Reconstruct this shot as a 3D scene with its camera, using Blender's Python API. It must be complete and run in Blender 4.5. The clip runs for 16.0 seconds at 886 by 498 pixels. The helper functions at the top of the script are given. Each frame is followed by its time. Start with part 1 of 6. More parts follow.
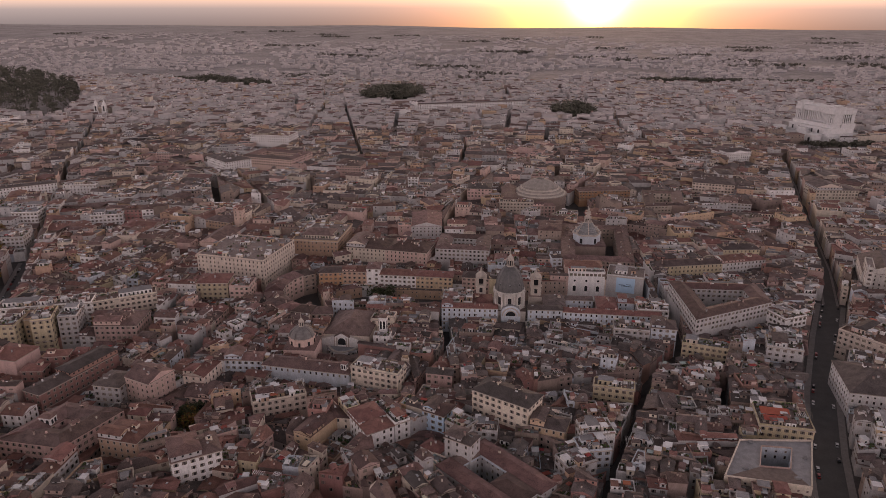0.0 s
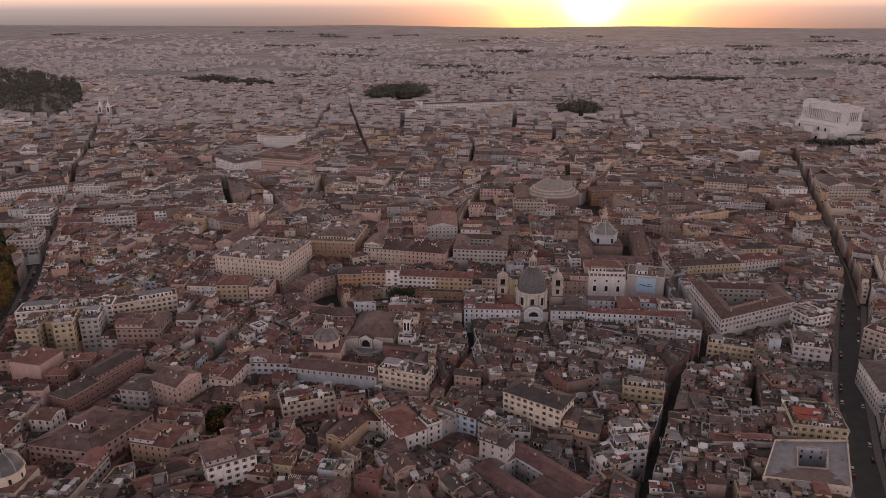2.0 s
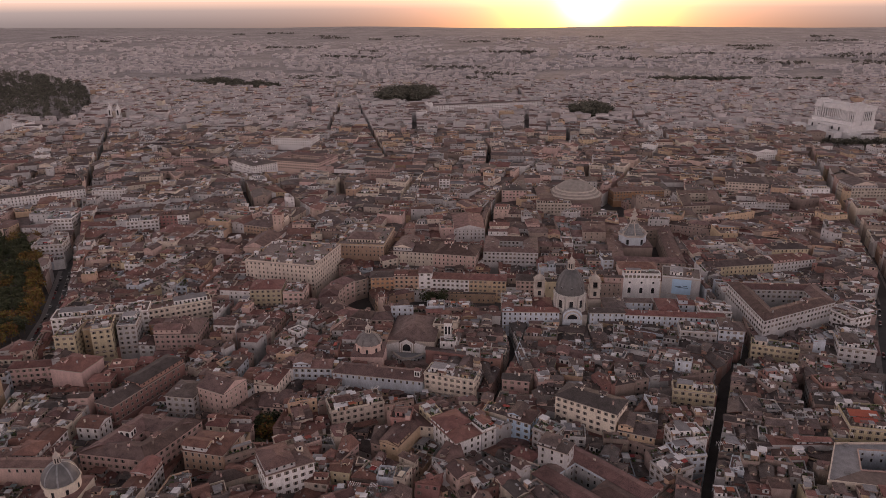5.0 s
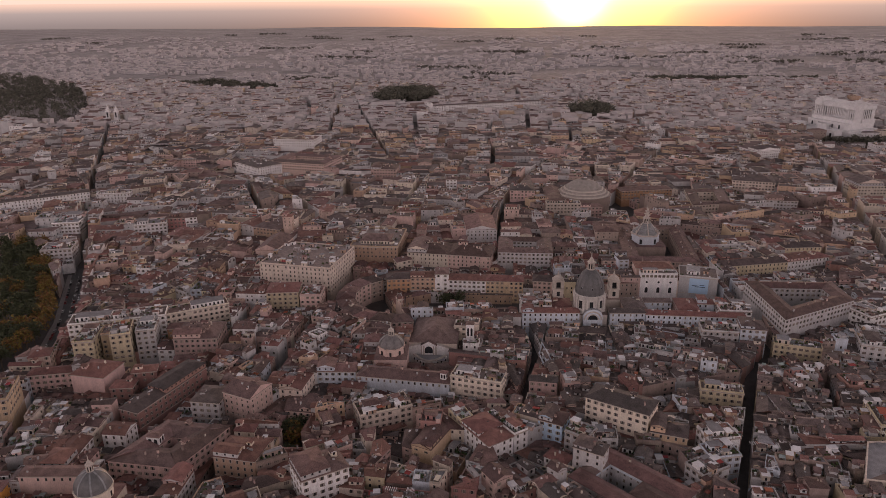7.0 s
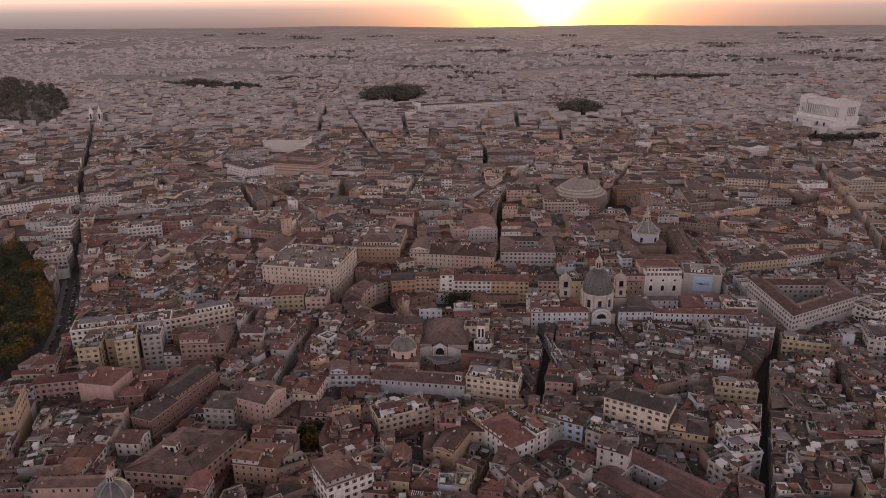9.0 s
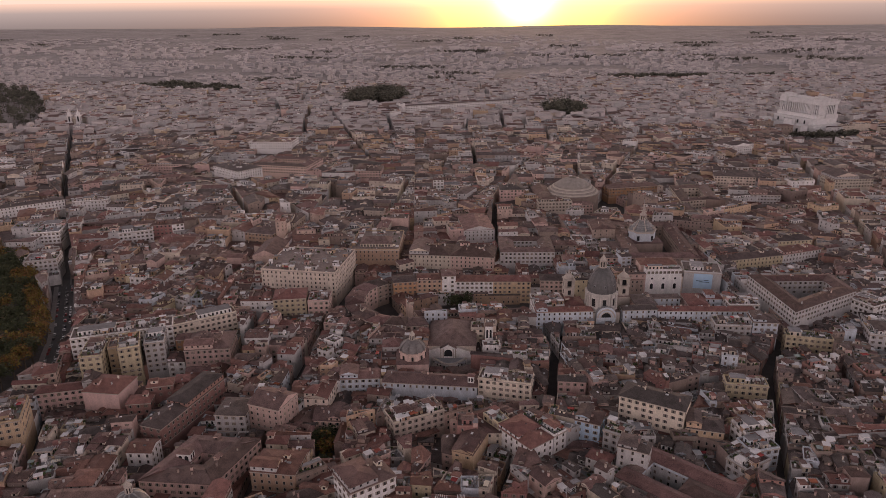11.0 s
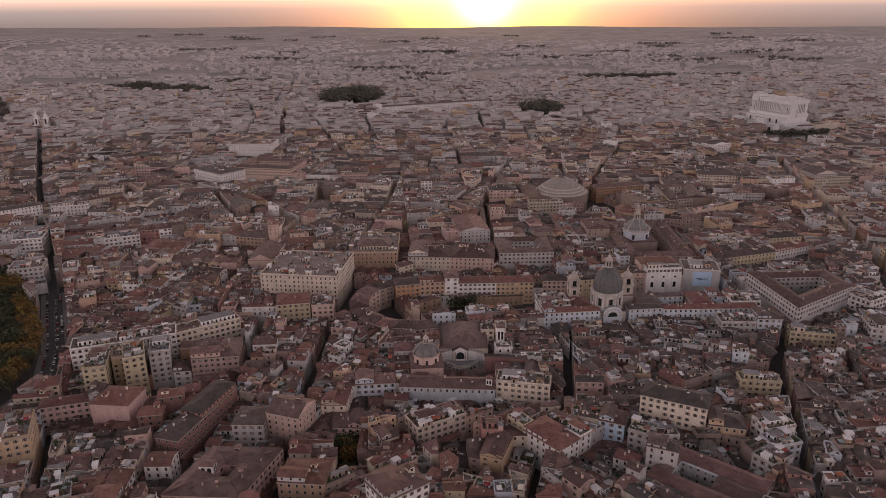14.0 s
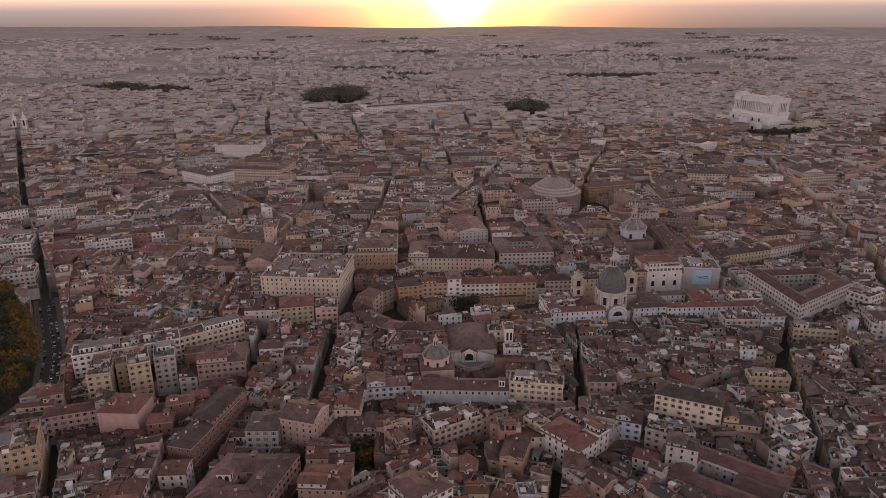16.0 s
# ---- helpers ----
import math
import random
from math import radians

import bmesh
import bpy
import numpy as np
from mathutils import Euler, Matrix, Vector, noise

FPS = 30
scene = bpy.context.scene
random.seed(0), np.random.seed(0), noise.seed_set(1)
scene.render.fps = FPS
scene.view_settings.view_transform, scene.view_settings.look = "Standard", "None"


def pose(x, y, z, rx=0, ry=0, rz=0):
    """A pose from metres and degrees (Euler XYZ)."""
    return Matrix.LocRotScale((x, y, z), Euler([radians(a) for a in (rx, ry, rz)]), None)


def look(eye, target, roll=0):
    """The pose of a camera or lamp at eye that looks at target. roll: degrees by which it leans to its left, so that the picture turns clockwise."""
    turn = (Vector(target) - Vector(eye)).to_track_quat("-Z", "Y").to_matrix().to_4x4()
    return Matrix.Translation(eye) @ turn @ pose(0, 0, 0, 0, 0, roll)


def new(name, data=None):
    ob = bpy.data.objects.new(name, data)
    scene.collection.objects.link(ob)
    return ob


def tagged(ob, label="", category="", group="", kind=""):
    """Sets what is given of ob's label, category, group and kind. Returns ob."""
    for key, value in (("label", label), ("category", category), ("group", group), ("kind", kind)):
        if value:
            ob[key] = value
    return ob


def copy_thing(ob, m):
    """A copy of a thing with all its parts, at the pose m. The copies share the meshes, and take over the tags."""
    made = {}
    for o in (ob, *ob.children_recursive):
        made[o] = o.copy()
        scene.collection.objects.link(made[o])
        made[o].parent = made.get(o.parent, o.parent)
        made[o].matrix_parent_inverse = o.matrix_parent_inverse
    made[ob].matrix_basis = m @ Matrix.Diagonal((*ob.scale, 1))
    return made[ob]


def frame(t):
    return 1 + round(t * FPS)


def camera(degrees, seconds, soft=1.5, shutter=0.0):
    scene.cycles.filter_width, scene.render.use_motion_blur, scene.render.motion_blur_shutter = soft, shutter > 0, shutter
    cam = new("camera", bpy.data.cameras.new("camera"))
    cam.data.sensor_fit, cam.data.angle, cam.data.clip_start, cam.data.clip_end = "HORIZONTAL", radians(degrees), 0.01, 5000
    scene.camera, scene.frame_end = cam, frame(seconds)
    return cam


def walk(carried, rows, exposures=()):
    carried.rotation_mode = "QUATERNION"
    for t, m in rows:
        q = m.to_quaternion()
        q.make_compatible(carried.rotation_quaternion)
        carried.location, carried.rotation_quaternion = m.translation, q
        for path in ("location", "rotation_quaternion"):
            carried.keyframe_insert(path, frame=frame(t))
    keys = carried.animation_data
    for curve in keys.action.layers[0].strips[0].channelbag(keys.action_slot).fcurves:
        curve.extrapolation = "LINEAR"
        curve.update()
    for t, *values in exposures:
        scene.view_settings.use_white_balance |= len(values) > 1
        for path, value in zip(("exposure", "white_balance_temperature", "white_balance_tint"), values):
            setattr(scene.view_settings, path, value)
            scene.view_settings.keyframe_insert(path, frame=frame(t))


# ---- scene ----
cam = camera(63.9, 16.0, soft=0.8)
PATH = [
    (0, (-31.985, -454.571, 232.222), (-32.096, -452.687, 231.56), 0.05),
    (1, (-41.218, -454.049, 232.298), (-41.323, -452.165, 231.636), -0.04),
    (2, (-50.617, -453.402, 232.39), (-50.719, -451.518, 231.727), -0.14),
    (3, (-60.315, -452.637, 232.495), (-60.414, -450.752, 231.833), -0.23),
    (4, (-70.33, -451.817, 232.619), (-70.426, -449.932, 231.958), -0.32),
    (6.5, (-96.127, -449.565, 233.0), (-96.206, -447.679, 232.339), -0.61),
    (7, (-101.277, -449.01, 233.021), (-101.344, -447.124, 232.36), -0.60),
    (8, (-111.575, -447.762, 233.051), (-111.618, -445.875, 232.389), -0.72),
    (9, (-121.868, -446.466, 233.092), (-121.877, -444.579, 232.429), -0.65),
    (11.5, (-147.44, -442.842, 233.209), (-147.365, -440.957, 232.546), -0.67),
    (12, (-152.54, -441.995, 233.213), (-152.448, -440.11, 232.55), -0.60),
    (13, (-162.717, -440.023, 233.198), (-162.591, -438.141, 232.534), -0.54),
    (14, (-172.866, -437.78, 233.166), (-172.706, -435.9, 232.503), -0.48),
    (15, (-182.985, -435.311, 233.155), (-182.792, -433.435, 232.491), -0.41),
    (16, (-193.053, -432.762, 233.149), (-192.827, -430.888, 232.485), -0.35),
]
walk(cam, [(t, look(eye, target, roll)) for t, eye, target, roll in PATH], [(0, 0.22, 6740, 13), (16, 0.22, 6740, 13)])
# ------------------------------------------------------------ light
SUN_AZ, SUN_EL = radians(8.2), radians(2.0)      # to the right of +y, above the horizon
SUN_DIR = Vector((math.sin(SUN_AZ) * math.cos(SUN_EL), math.cos(SUN_AZ) * math.cos(SUN_EL), math.sin(SUN_EL)))

world = bpy.data.worlds.new("dawn_sky")
scene.world = world
world.use_nodes = True


class Nodes:
    """Small helper round a node tree."""

    def __init__(self, tree):
        self.tree = tree
        tree.nodes.clear()

    def add(self, kind):
        return self.tree.nodes.new(kind)

    def link(self, a, b):
        self.tree.links.new(a, b)

    def math(self, op, a, b=None, clamp=False):
        n = self.add("ShaderNodeMath")
        n.operation, n.use_clamp = op, clamp
        for k, v in enumerate((a, b)):
            if v is None:
                continue
            if isinstance(v, (int, float)):
                n.inputs[k].default_value = v
            else:
                self.link(v, n.inputs[k])
        return n.outputs[0]

    def ramp(self, fac, stops):
        n = self.add("ShaderNodeValToRGB")
        els = n.color_ramp.elements
        while len(els) < len(stops):
            els.new(0.5)
        for e, (p, c) in zip(els, stops):
            e.position, e.color = p, (*c, 1)
        self.link(fac, n.inputs[0])
        return n.outputs[0]

    def mixc(self, mode, fac, a, b):
        n = self.add("ShaderNodeMix")
        n.data_type, n.blend_type = "RGBA", mode
        for sock, v in ((n.inputs[0], fac), (n.inputs[6], a), (n.inputs[7], b)):
            if isinstance(v, (int, float)):
                sock.default_value = v
            elif isinstance(v, tuple):
                sock.default_value = (*v, 1)
            else:
                self.link(v, sock)
        return n.outputs[2]


def build_world():
    w = Nodes(world.node_tree)
    out = w.add("ShaderNodeOutputWorld")
    sky = w.add("ShaderNodeTexSky")
    sky.sky_type, sky.sun_disc, sky.sun_elevation, sky.sun_rotation = "NISHITA", False, SUN_EL, SUN_AZ
    sky.altitude, sky.air_density, sky.dust_density, sky.ozone_density = 200, 1.0, 3.0, 1.0
    co = w.add("ShaderNodeTexCoord").outputs["Generated"]
    sep = w.add("ShaderNodeSeparateXYZ")
    w.link(co, sep.inputs[0])
    up = sep.outputs[2]
    dot = w.add("ShaderNodeVectorMath")
    dot.operation = "DOT_PRODUCT"
    w.link(co, dot.inputs[0])
    dot.inputs[1].default_value = (math.sin(SUN_AZ), math.cos(SUN_AZ), 0.006)
    d = w.math("MAXIMUM", dot.outputs["Value"], 0.0)
    # dull ground haze, mauve-grey above it, then the pale dome of the sky
    h = w.math("ADD", w.math("MULTIPLY", up, 4.0), 0.5, True)
    low = w.ramp(h, [(0.0, HAZE_LOW), (0.33, HAZE_LOW), (0.362, HAZE_MID), (0.405, HAZE_TOP), (0.458, SKY_LOW), (0.495, SKY_EDGE), (1.0, SKY_EDGE)])
    high = w.ramp(up, [(0.0, SKY_PINK), (0.06, SKY_PALE), (0.35, SKY_PALE), (0.62, SKY_ZENITH), (1.0, SKY_ZENITH)])
    above = w.math("GREATER_THAN", up, 0.0)
    base = w.mixc("MIX", above, low, high)
    wide = w.math("MULTIPLY", w.math("POWER", d, 60.0), GLOW_WIDE)
    mid = w.math("MULTIPLY", w.math("POWER", d, 330.0), GLOW_MID)
    core = w.math("MULTIPLY", w.math("POWER", d, 2600.0), GLOW_CORE)
    total = w.mixc("ADD", 1.0, base, w.mixc("MULTIPLY", 1.0, (1.0, 0.42, 0.18), wide))
    total = w.mixc("ADD", 1.0, total, w.mixc("MULTIPLY", 1.0, (1.0, 0.75, 0.03), mid))
    total = w.mixc("ADD", 1.0, total, w.mixc("MULTIPLY", 1.0, (1.0, 0.9, 0.55), core))
    b1, b2, both = w.add("ShaderNodeBackground"), w.add("ShaderNodeBackground"), w.add("ShaderNodeAddShader")
    w.link(sky.outputs[0], b1.inputs[0])
    b1.inputs[1].default_value = SKY_STRENGTH
    w.link(total, b2.inputs[0])
    b2.inputs[1].default_value = 1.0
    w.link(b1.outputs[0], both.inputs[0])
    w.link(b2.outputs[0], both.inputs[1])
    w.link(both.outputs[0], out.inputs[0])


HAZE_LOW, HAZE_MID, HAZE_TOP = (0.185, 0.158, 0.161), (0.195, 0.166, 0.169), (0.265, 0.225, 0.228)
SKY_LOW, SKY_PINK, SKY_PALE, SKY_ZENITH = (0.39, 0.322, 0.315), (0.94, 0.64, 0.54), (1.02, 0.82, 0.87), (0.055, 0.05, 0.056)
SKY_EDGE = (0.78, 0.54, 0.45)
GLOW_WIDE, GLOW_MID, GLOW_CORE, SKY_STRENGTH = 0.95, 2.5, 3.6, 0.06
build_world()

sun = new("sun", bpy.data.lights.new("sun", "SUN"))
sun.data.energy, sun.data.angle, sun.data.color = 0.6, radians(10), (1.0, 0.62, 0.40)
sun.matrix_world = look(SUN_DIR * 300, (0, 0, 0))


# ------------------------------------------------------------ materials
def mat(name, colour, rough=0.85, vary=0.35, hue=0.0, grain=0.3, scale=0.35, bump=0.15, metal=0.0, second=None, streak=0.0):
    """A worn surface: two scales of stain over a base colour, shifted a little from piece to piece."""
    m = bpy.data.materials.new(name)
    m.use_nodes = True
    n = Nodes(m.node_tree)
    out, bsdf = n.add("ShaderNodeOutputMaterial"), n.add("ShaderNodeBsdfPrincipled")
    n.link(bsdf.outputs[0], out.inputs[0])
    geo, obj = n.add("ShaderNodeNewGeometry"), n.add("ShaderNodeObjectInfo")
    rnd = n.math("FRACT", n.math("ADD", geo.outputs["Random Per Island"], obj.outputs["Random"]))
    pos = geo.outputs["Position"]
    if streak:
        mp = n.add("ShaderNodeMapping")
        mp.inputs["Scale"].default_value = (1, 1, streak)
        n.link(pos, mp.inputs[0])
        pos = mp.outputs[0]

    def cloud(size, detail):
        t = n.add("ShaderNodeTexNoise")
        t.inputs["Scale"].default_value, t.inputs["Detail"].default_value = size, detail
        n.link(pos, t.inputs["Vector"])
        return t.outputs["Fac"]

    big, small = cloud(scale, 4), cloud(scale * 9, 3)
    col = (*colour,)
    if second:
        pick = n.math("FRACT", n.math("MULTIPLY", rnd, 3.7))
        col = n.mixc("MIX", pick, colour, second)
    hsv = n.add("ShaderNodeHueSaturation")
    if isinstance(col, tuple):
        hsv.inputs["Color"].default_value = (*col, 1)
    else:
        n.link(col, hsv.inputs["Color"])
    other = n.math("FRACT", n.math("MULTIPLY", rnd, 7.31))
    n.link(n.math("ADD", n.math("MULTIPLY", other, hue), 0.5 - hue / 2), hsv.inputs["Hue"])
    third = n.math("FRACT", n.math("MULTIPLY", rnd, 13.7))
    n.link(n.math("ADD", n.math("MULTIPLY", third, vary), 1 - vary / 2), hsv.inputs["Value"])
    stain = n.math("ADD", n.math("MULTIPLY", big, grain * 2.2), n.math("ADD", n.math("MULTIPLY", small, grain * 2.6), 1 - grain * 2.4))
    shade = n.mixc("MULTIPLY", 1.0, hsv.outputs[0], n.ramp(n.math("MULTIPLY", stain, 0.5), [(0, (0, 0, 0)), (1, (2, 2, 2))]))
    n.link(shade, bsdf.inputs["Base Color"])
    bsdf.inputs["Roughness"].default_value, bsdf.inputs["Metallic"].default_value = rough, metal
    if bump:
        b = n.add("ShaderNodeBump")
        b.inputs["Strength"].default_value, b.inputs["Distance"].default_value = bump, 0.2
        n.link(small, b.inputs["Height"])
        n.link(b.outputs[0], bsdf.inputs["Normal"])
    return m


PLASTER = {
    "cream": mat("plaster_cream", (0.604, 0.530, 0.448), vary=0.5, hue=0.03, streak=0.3),
    "ochre": mat("plaster_ochre", (0.493, 0.362, 0.255), vary=0.5, hue=0.03, streak=0.3),
    "pink": mat("plaster_pink", (0.535, 0.397, 0.348), vary=0.5, hue=0.03, streak=0.3),
    "red": mat("plaster_red", (0.317, 0.179, 0.154), vary=0.5, hue=0.03, streak=0.3),
    "grey": mat("plaster_grey", (0.48, 0.47, 0.465), streak=0.3),
    "white": mat("plaster_white", (0.76, 0.745, 0.73), vary=0.2, streak=0.3),
    "stone": mat("pale_dressed_stone", (0.554, 0.530, 0.497), vary=0.1, grain=0.35, streak=0.3),
    "blue": mat("plaster_pale_blue", (0.43, 0.56, 0.68), streak=0.3),
    "pale": mat("plaster_pale_grey", (0.53, 0.58, 0.63), vary=0.2, streak=0.3),
    "yellow": mat("plaster_yellow", (0.56, 0.485, 0.335), streak=0.3),
    "brown": mat("plaster_brown", (0.308, 0.242, 0.209), vary=0.5, hue=0.03, streak=0.3),
    "amber": mat("plaster_amber", (0.55, 0.27, 0.06), streak=0.3),
    "orange": mat("plaster_orange", (0.426, 0.255, 0.149), streak=0.3),
}
TILE = mat("roof_tiles", (0.175, 0.104, 0.091), vary=0.8, hue=0.025, grain=0.7, scale=0.25, bump=0.6, second=(0.144, 0.104, 0.096))
TILE_RED = mat("roof_tiles_red", (0.212, 0.108, 0.090), vary=0.5, hue=0.02, grain=0.6, scale=0.3, bump=0.5)
TILE_GREY = mat("roof_tiles_grey", (0.132, 0.100, 0.092), vary=0.7, hue=0.03, grain=0.7, scale=0.25, bump=0.6, second=(0.108, 0.092, 0.088))
TERRACE = mat("terrace_paving", (0.22, 0.19, 0.175), vary=0.6, hue=0.03, grain=0.5, scale=0.5, second=(0.22, 0.13, 0.105))
FLAT = mat("roof_felt_grey", (0.25, 0.25, 0.26), vary=0.5, grain=0.4, scale=0.3)
STONE = mat("travertine", (0.50, 0.45, 0.40), vary=0.15, grain=0.3, scale=0.3)
MARBLE = mat("white_marble", (0.66, 0.655, 0.65), vary=0.08, grain=0.2, scale=0.2)
LEAD = mat("lead_sheet", (0.125, 0.125, 0.125), rough=0.5, vary=0.2, grain=0.4, scale=0.5)
LEAD_PALE = mat("weathered_pale_lead", (0.27, 0.28, 0.285), rough=0.55, vary=0.2, grain=0.4, scale=0.5)
LEAD_DULL = mat("brownish_lead_sheet", (0.19, 0.18, 0.175), rough=0.6, vary=0.2, grain=0.5, scale=0.5)
CONCRETE = mat("old_concrete_dome", (0.34, 0.31, 0.28), vary=0.1, grain=0.4, scale=0.2)
PANE = mat("dark_window_glass", (0.03, 0.032, 0.035), rough=0.2, vary=0.6, grain=0.2, bump=0)
SURROUND = mat("window_surround", (0.44, 0.39, 0.34), vary=0.3)
SHUTTER = mat("wooden_shutters", (0.18, 0.15, 0.125), vary=0.6, hue=0.12)
WHITE = mat("white_paint", (0.72, 0.72, 0.73), vary=0.3, grain=0.2)
CLOTH = mat("awning_cloth", (0.64, 0.57, 0.48), vary=0.6, hue=0.1)
CLOTH_RED = mat("red_awning_cloth", (0.36, 0.09, 0.06), vary=0.4, hue=0.05)
CLOTH_TEAL = mat("faded_green_sheeting", (0.30, 0.38, 0.37), vary=0.4, hue=0.06)
METAL = mat("grey_metal", (0.35, 0.36, 0.37), rough=0.45, metal=0.6, vary=0.4)
LEAF = mat("potted_greenery", (0.06, 0.085, 0.03), vary=0.7, hue=0.08, scale=1.0)
LEAF_AUTUMN = mat("plane_tree_leaves", (0.19, 0.12, 0.03), vary=0.8, hue=0.10, scale=0.4)
# Leaves of the farthest trees, greyed by haze put into the base colour.
LEAF_HAZED = mat("distant_hazed_leaves", (0.13, 0.122, 0.10), vary=0.5, hue=0.05, scale=0.2)
LEAF_GREEN = mat("plane_tree_green_leaves", (0.058, 0.068, 0.030), vary=0.8, hue=0.08, scale=0.4)
# Park leaves, dark but lifted a little to take in haze.
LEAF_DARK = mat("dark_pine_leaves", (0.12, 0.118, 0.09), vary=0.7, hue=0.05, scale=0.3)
BARK = mat("bark", (0.14, 0.11, 0.085), scale=1.5)
ASPHALT = mat("asphalt", (0.105, 0.102, 0.10), vary=0.0, grain=0.35, scale=0.15)
COBBLE = mat("cobbled_paving", (0.085, 0.078, 0.075), vary=0.0, grain=0.4, scale=0.2, bump=0.4)
# Ground kept pale overall so that the far plain carries haze in its colour.
EARTH = mat("town_ground", (0.29, 0.265, 0.255), vary=0.0, grain=0.5, scale=0.01)
# Suburb walls and roofs: distance haze put into the colours, pale and close in tone.
HAZED_WALL = mat("hazed_suburb_render", (0.56, 0.52, 0.51), vary=0.25, hue=0.02, grain=0.2, scale=0.1, second=(0.50, 0.46, 0.45))
PLASTER["suburb"] = HAZED_WALL
HAZED_ROOF = mat("hazed_suburb_roofing", (0.50, 0.46, 0.45), vary=0.25, grain=0.2, scale=0.1, second=(0.42, 0.38, 0.37))
PAVING = mat("pavement_stone", (0.27, 0.25, 0.24), vary=0.1)
LINE = mat("road_paint", (0.7, 0.7, 0.68), vary=0.1)
BANNER = mat("blue_banner_print", (0.40, 0.58, 0.74), rough=0.6, vary=0.0, grain=0.12)
BANNER_MARK = mat("dark_banner_mark", (0.03, 0.05, 0.09), vary=0.0)
NETTING = mat("scaffold_netting", (0.42, 0.42, 0.43), vary=0.0, grain=0.2)
WATER = mat("river_water", (0.035, 0.042, 0.035), rough=0.15, vary=0.0, grain=0.2, bump=0.1)
TYRE = mat("tyre_rubber", (0.03, 0.03, 0.03), vary=0.0)
CAR_PAINT = {
    "white": mat("white_car_paint", (0.72, 0.72, 0.72), rough=0.3, vary=0.1, grain=0.05, bump=0),
    "silver": mat("silver_car_paint", (0.42, 0.43, 0.44), rough=0.3, metal=0.5, vary=0.1, grain=0.05, bump=0),
    "black": mat("black_car_paint", (0.02, 0.02, 0.022), rough=0.25, vary=0.1, grain=0.05, bump=0),
    "red": mat("red_car_paint", (0.32, 0.03, 0.03), rough=0.3, vary=0.1, grain=0.05, bump=0),
}


# ------------------------------------------------------------ mesh helpers
class Geo:
    """Gathers faces with their materials and makes one mesh of them."""

    def __init__(self):
        self.v, self.f, self.m, self.mats = [], [], [], []

    def slot(self, material):
        if material not in self.mats:
            self.mats.append(material)
        return self.mats.index(material)

    def face(self, pts, material):
        k = len(self.v)
        self.v.extend(pts)
        self.f.append(tuple(range(k, k + len(pts))))
        self.m.append(self.slot(material))

    def prism(self, poly, z0, z1, material, top=None, bottom=False, poly2=None):
        """An upright solid over a polygon; top: the cover's material, False for none; poly2: another outline above."""
        k, n, s = len(self.v), len(poly), self.slot(material)
        self.v.extend((x, y, z0) for x, y in poly)
        self.v.extend((x, y, z1) for x, y in (poly2 or poly))
        for i in range(n):
            j = (i + 1) % n
            self.f.append((k + i, k + j, k + n + j, k + n + i))
            self.m.append(s)
        if top is not False:
            self.f.append(tuple(range(k + n, k + 2 * n)))
            self.m.append(self.slot(top or material))
        if bottom:
            self.f.append(tuple(range(k + n - 1, k - 1, -1)))
            self.m.append(s)

    def box(self, x, y, z0, w, d, h, material, turn=0.0, top=None):
        self.prism(rect(x, y, w, d, turn), z0, z0 + h, material, top)

    def lathe(self, x, y, profile, material, n=24, phase=0.0):
        """A turned form: rows of radius and height."""
        k, s = len(self.v), self.slot(material)
        for r, z in profile:
            for i in range(n):
                a = 2 * math.pi * (i + phase) / n
                self.v.append((x + r * math.cos(a), y + r * math.sin(a), z))
        for j in range(len(profile) - 1):
            for i in range(n):
                i2 = (i + 1) % n
                self.f.append((k + j * n + i, k + j * n + i2, k + (j + 1) * n + i2, k + (j + 1) * n + i))
                self.m.append(s)
        self.f.append(tuple(range(k + (len(profile) - 1) * n, k + len(profile) * n)))
        self.m.append(s)

    def mesh(self, name, smooth=False):
        me = bpy.data.meshes.new(name)
        me.from_pydata(self.v, [], self.f)
        for m in self.mats:
            me.materials.append(m)
        me.polygons.foreach_set("material_index", self.m)
        if smooth:
            me.polygons.foreach_set("use_smooth", [True] * len(self.f))
        me.update()
        return me


def part(name, geo, parent, label="", smooth=False, origin=None):
    """Links gathered faces as one mesh object under a thing."""
    if not geo.f:
        return None
    ob = new(name, geo.mesh(name, smooth) if isinstance(geo, Geo) else geo)
    if parent is not None:
        ob.parent = parent
        ob.matrix_parent_inverse = parent.matrix_basis.inverted()
    return tagged(ob, label)


def thing(name, x, y, z, label, category, group="", kind=""):
    ob = new(name)
    ob.location = (x, y, z)
    ob.matrix_basis = Matrix.Translation((x, y, z))
    return tagged(ob, label, category, group, kind)


def rect(x, y, w, d, turn=0.0):
    c, s = math.cos(turn), math.sin(turn)
    return [(x + a * c - b * s, y + a * s + b * c) for a, b in ((-w / 2, -d / 2), (w / 2, -d / 2), (w / 2, d / 2), (-w / 2, d / 2))]


def quad(a, b, depth):
    """The outline of a building from its front edge and its depth behind it."""
    dx, dy = b[0] - a[0], b[1] - a[1]
    n = math.hypot(dx, dy)
    ox, oy = -dy / n * depth, dx / n * depth
    return [a, b, (b[0] + ox, b[1] + oy), (a[0] + ox, a[1] + oy)]


# ------------------------------------------------------------ outlines in plan
def area(p):
    return 0.5 * sum(p[i][0] * p[(i + 1) % len(p)][1] - p[(i + 1) % len(p)][0] * p[i][1] for i in range(len(p)))


def centre(p):
    return sum(x for x, _ in p) / len(p), sum(y for _, y in p) / len(p)


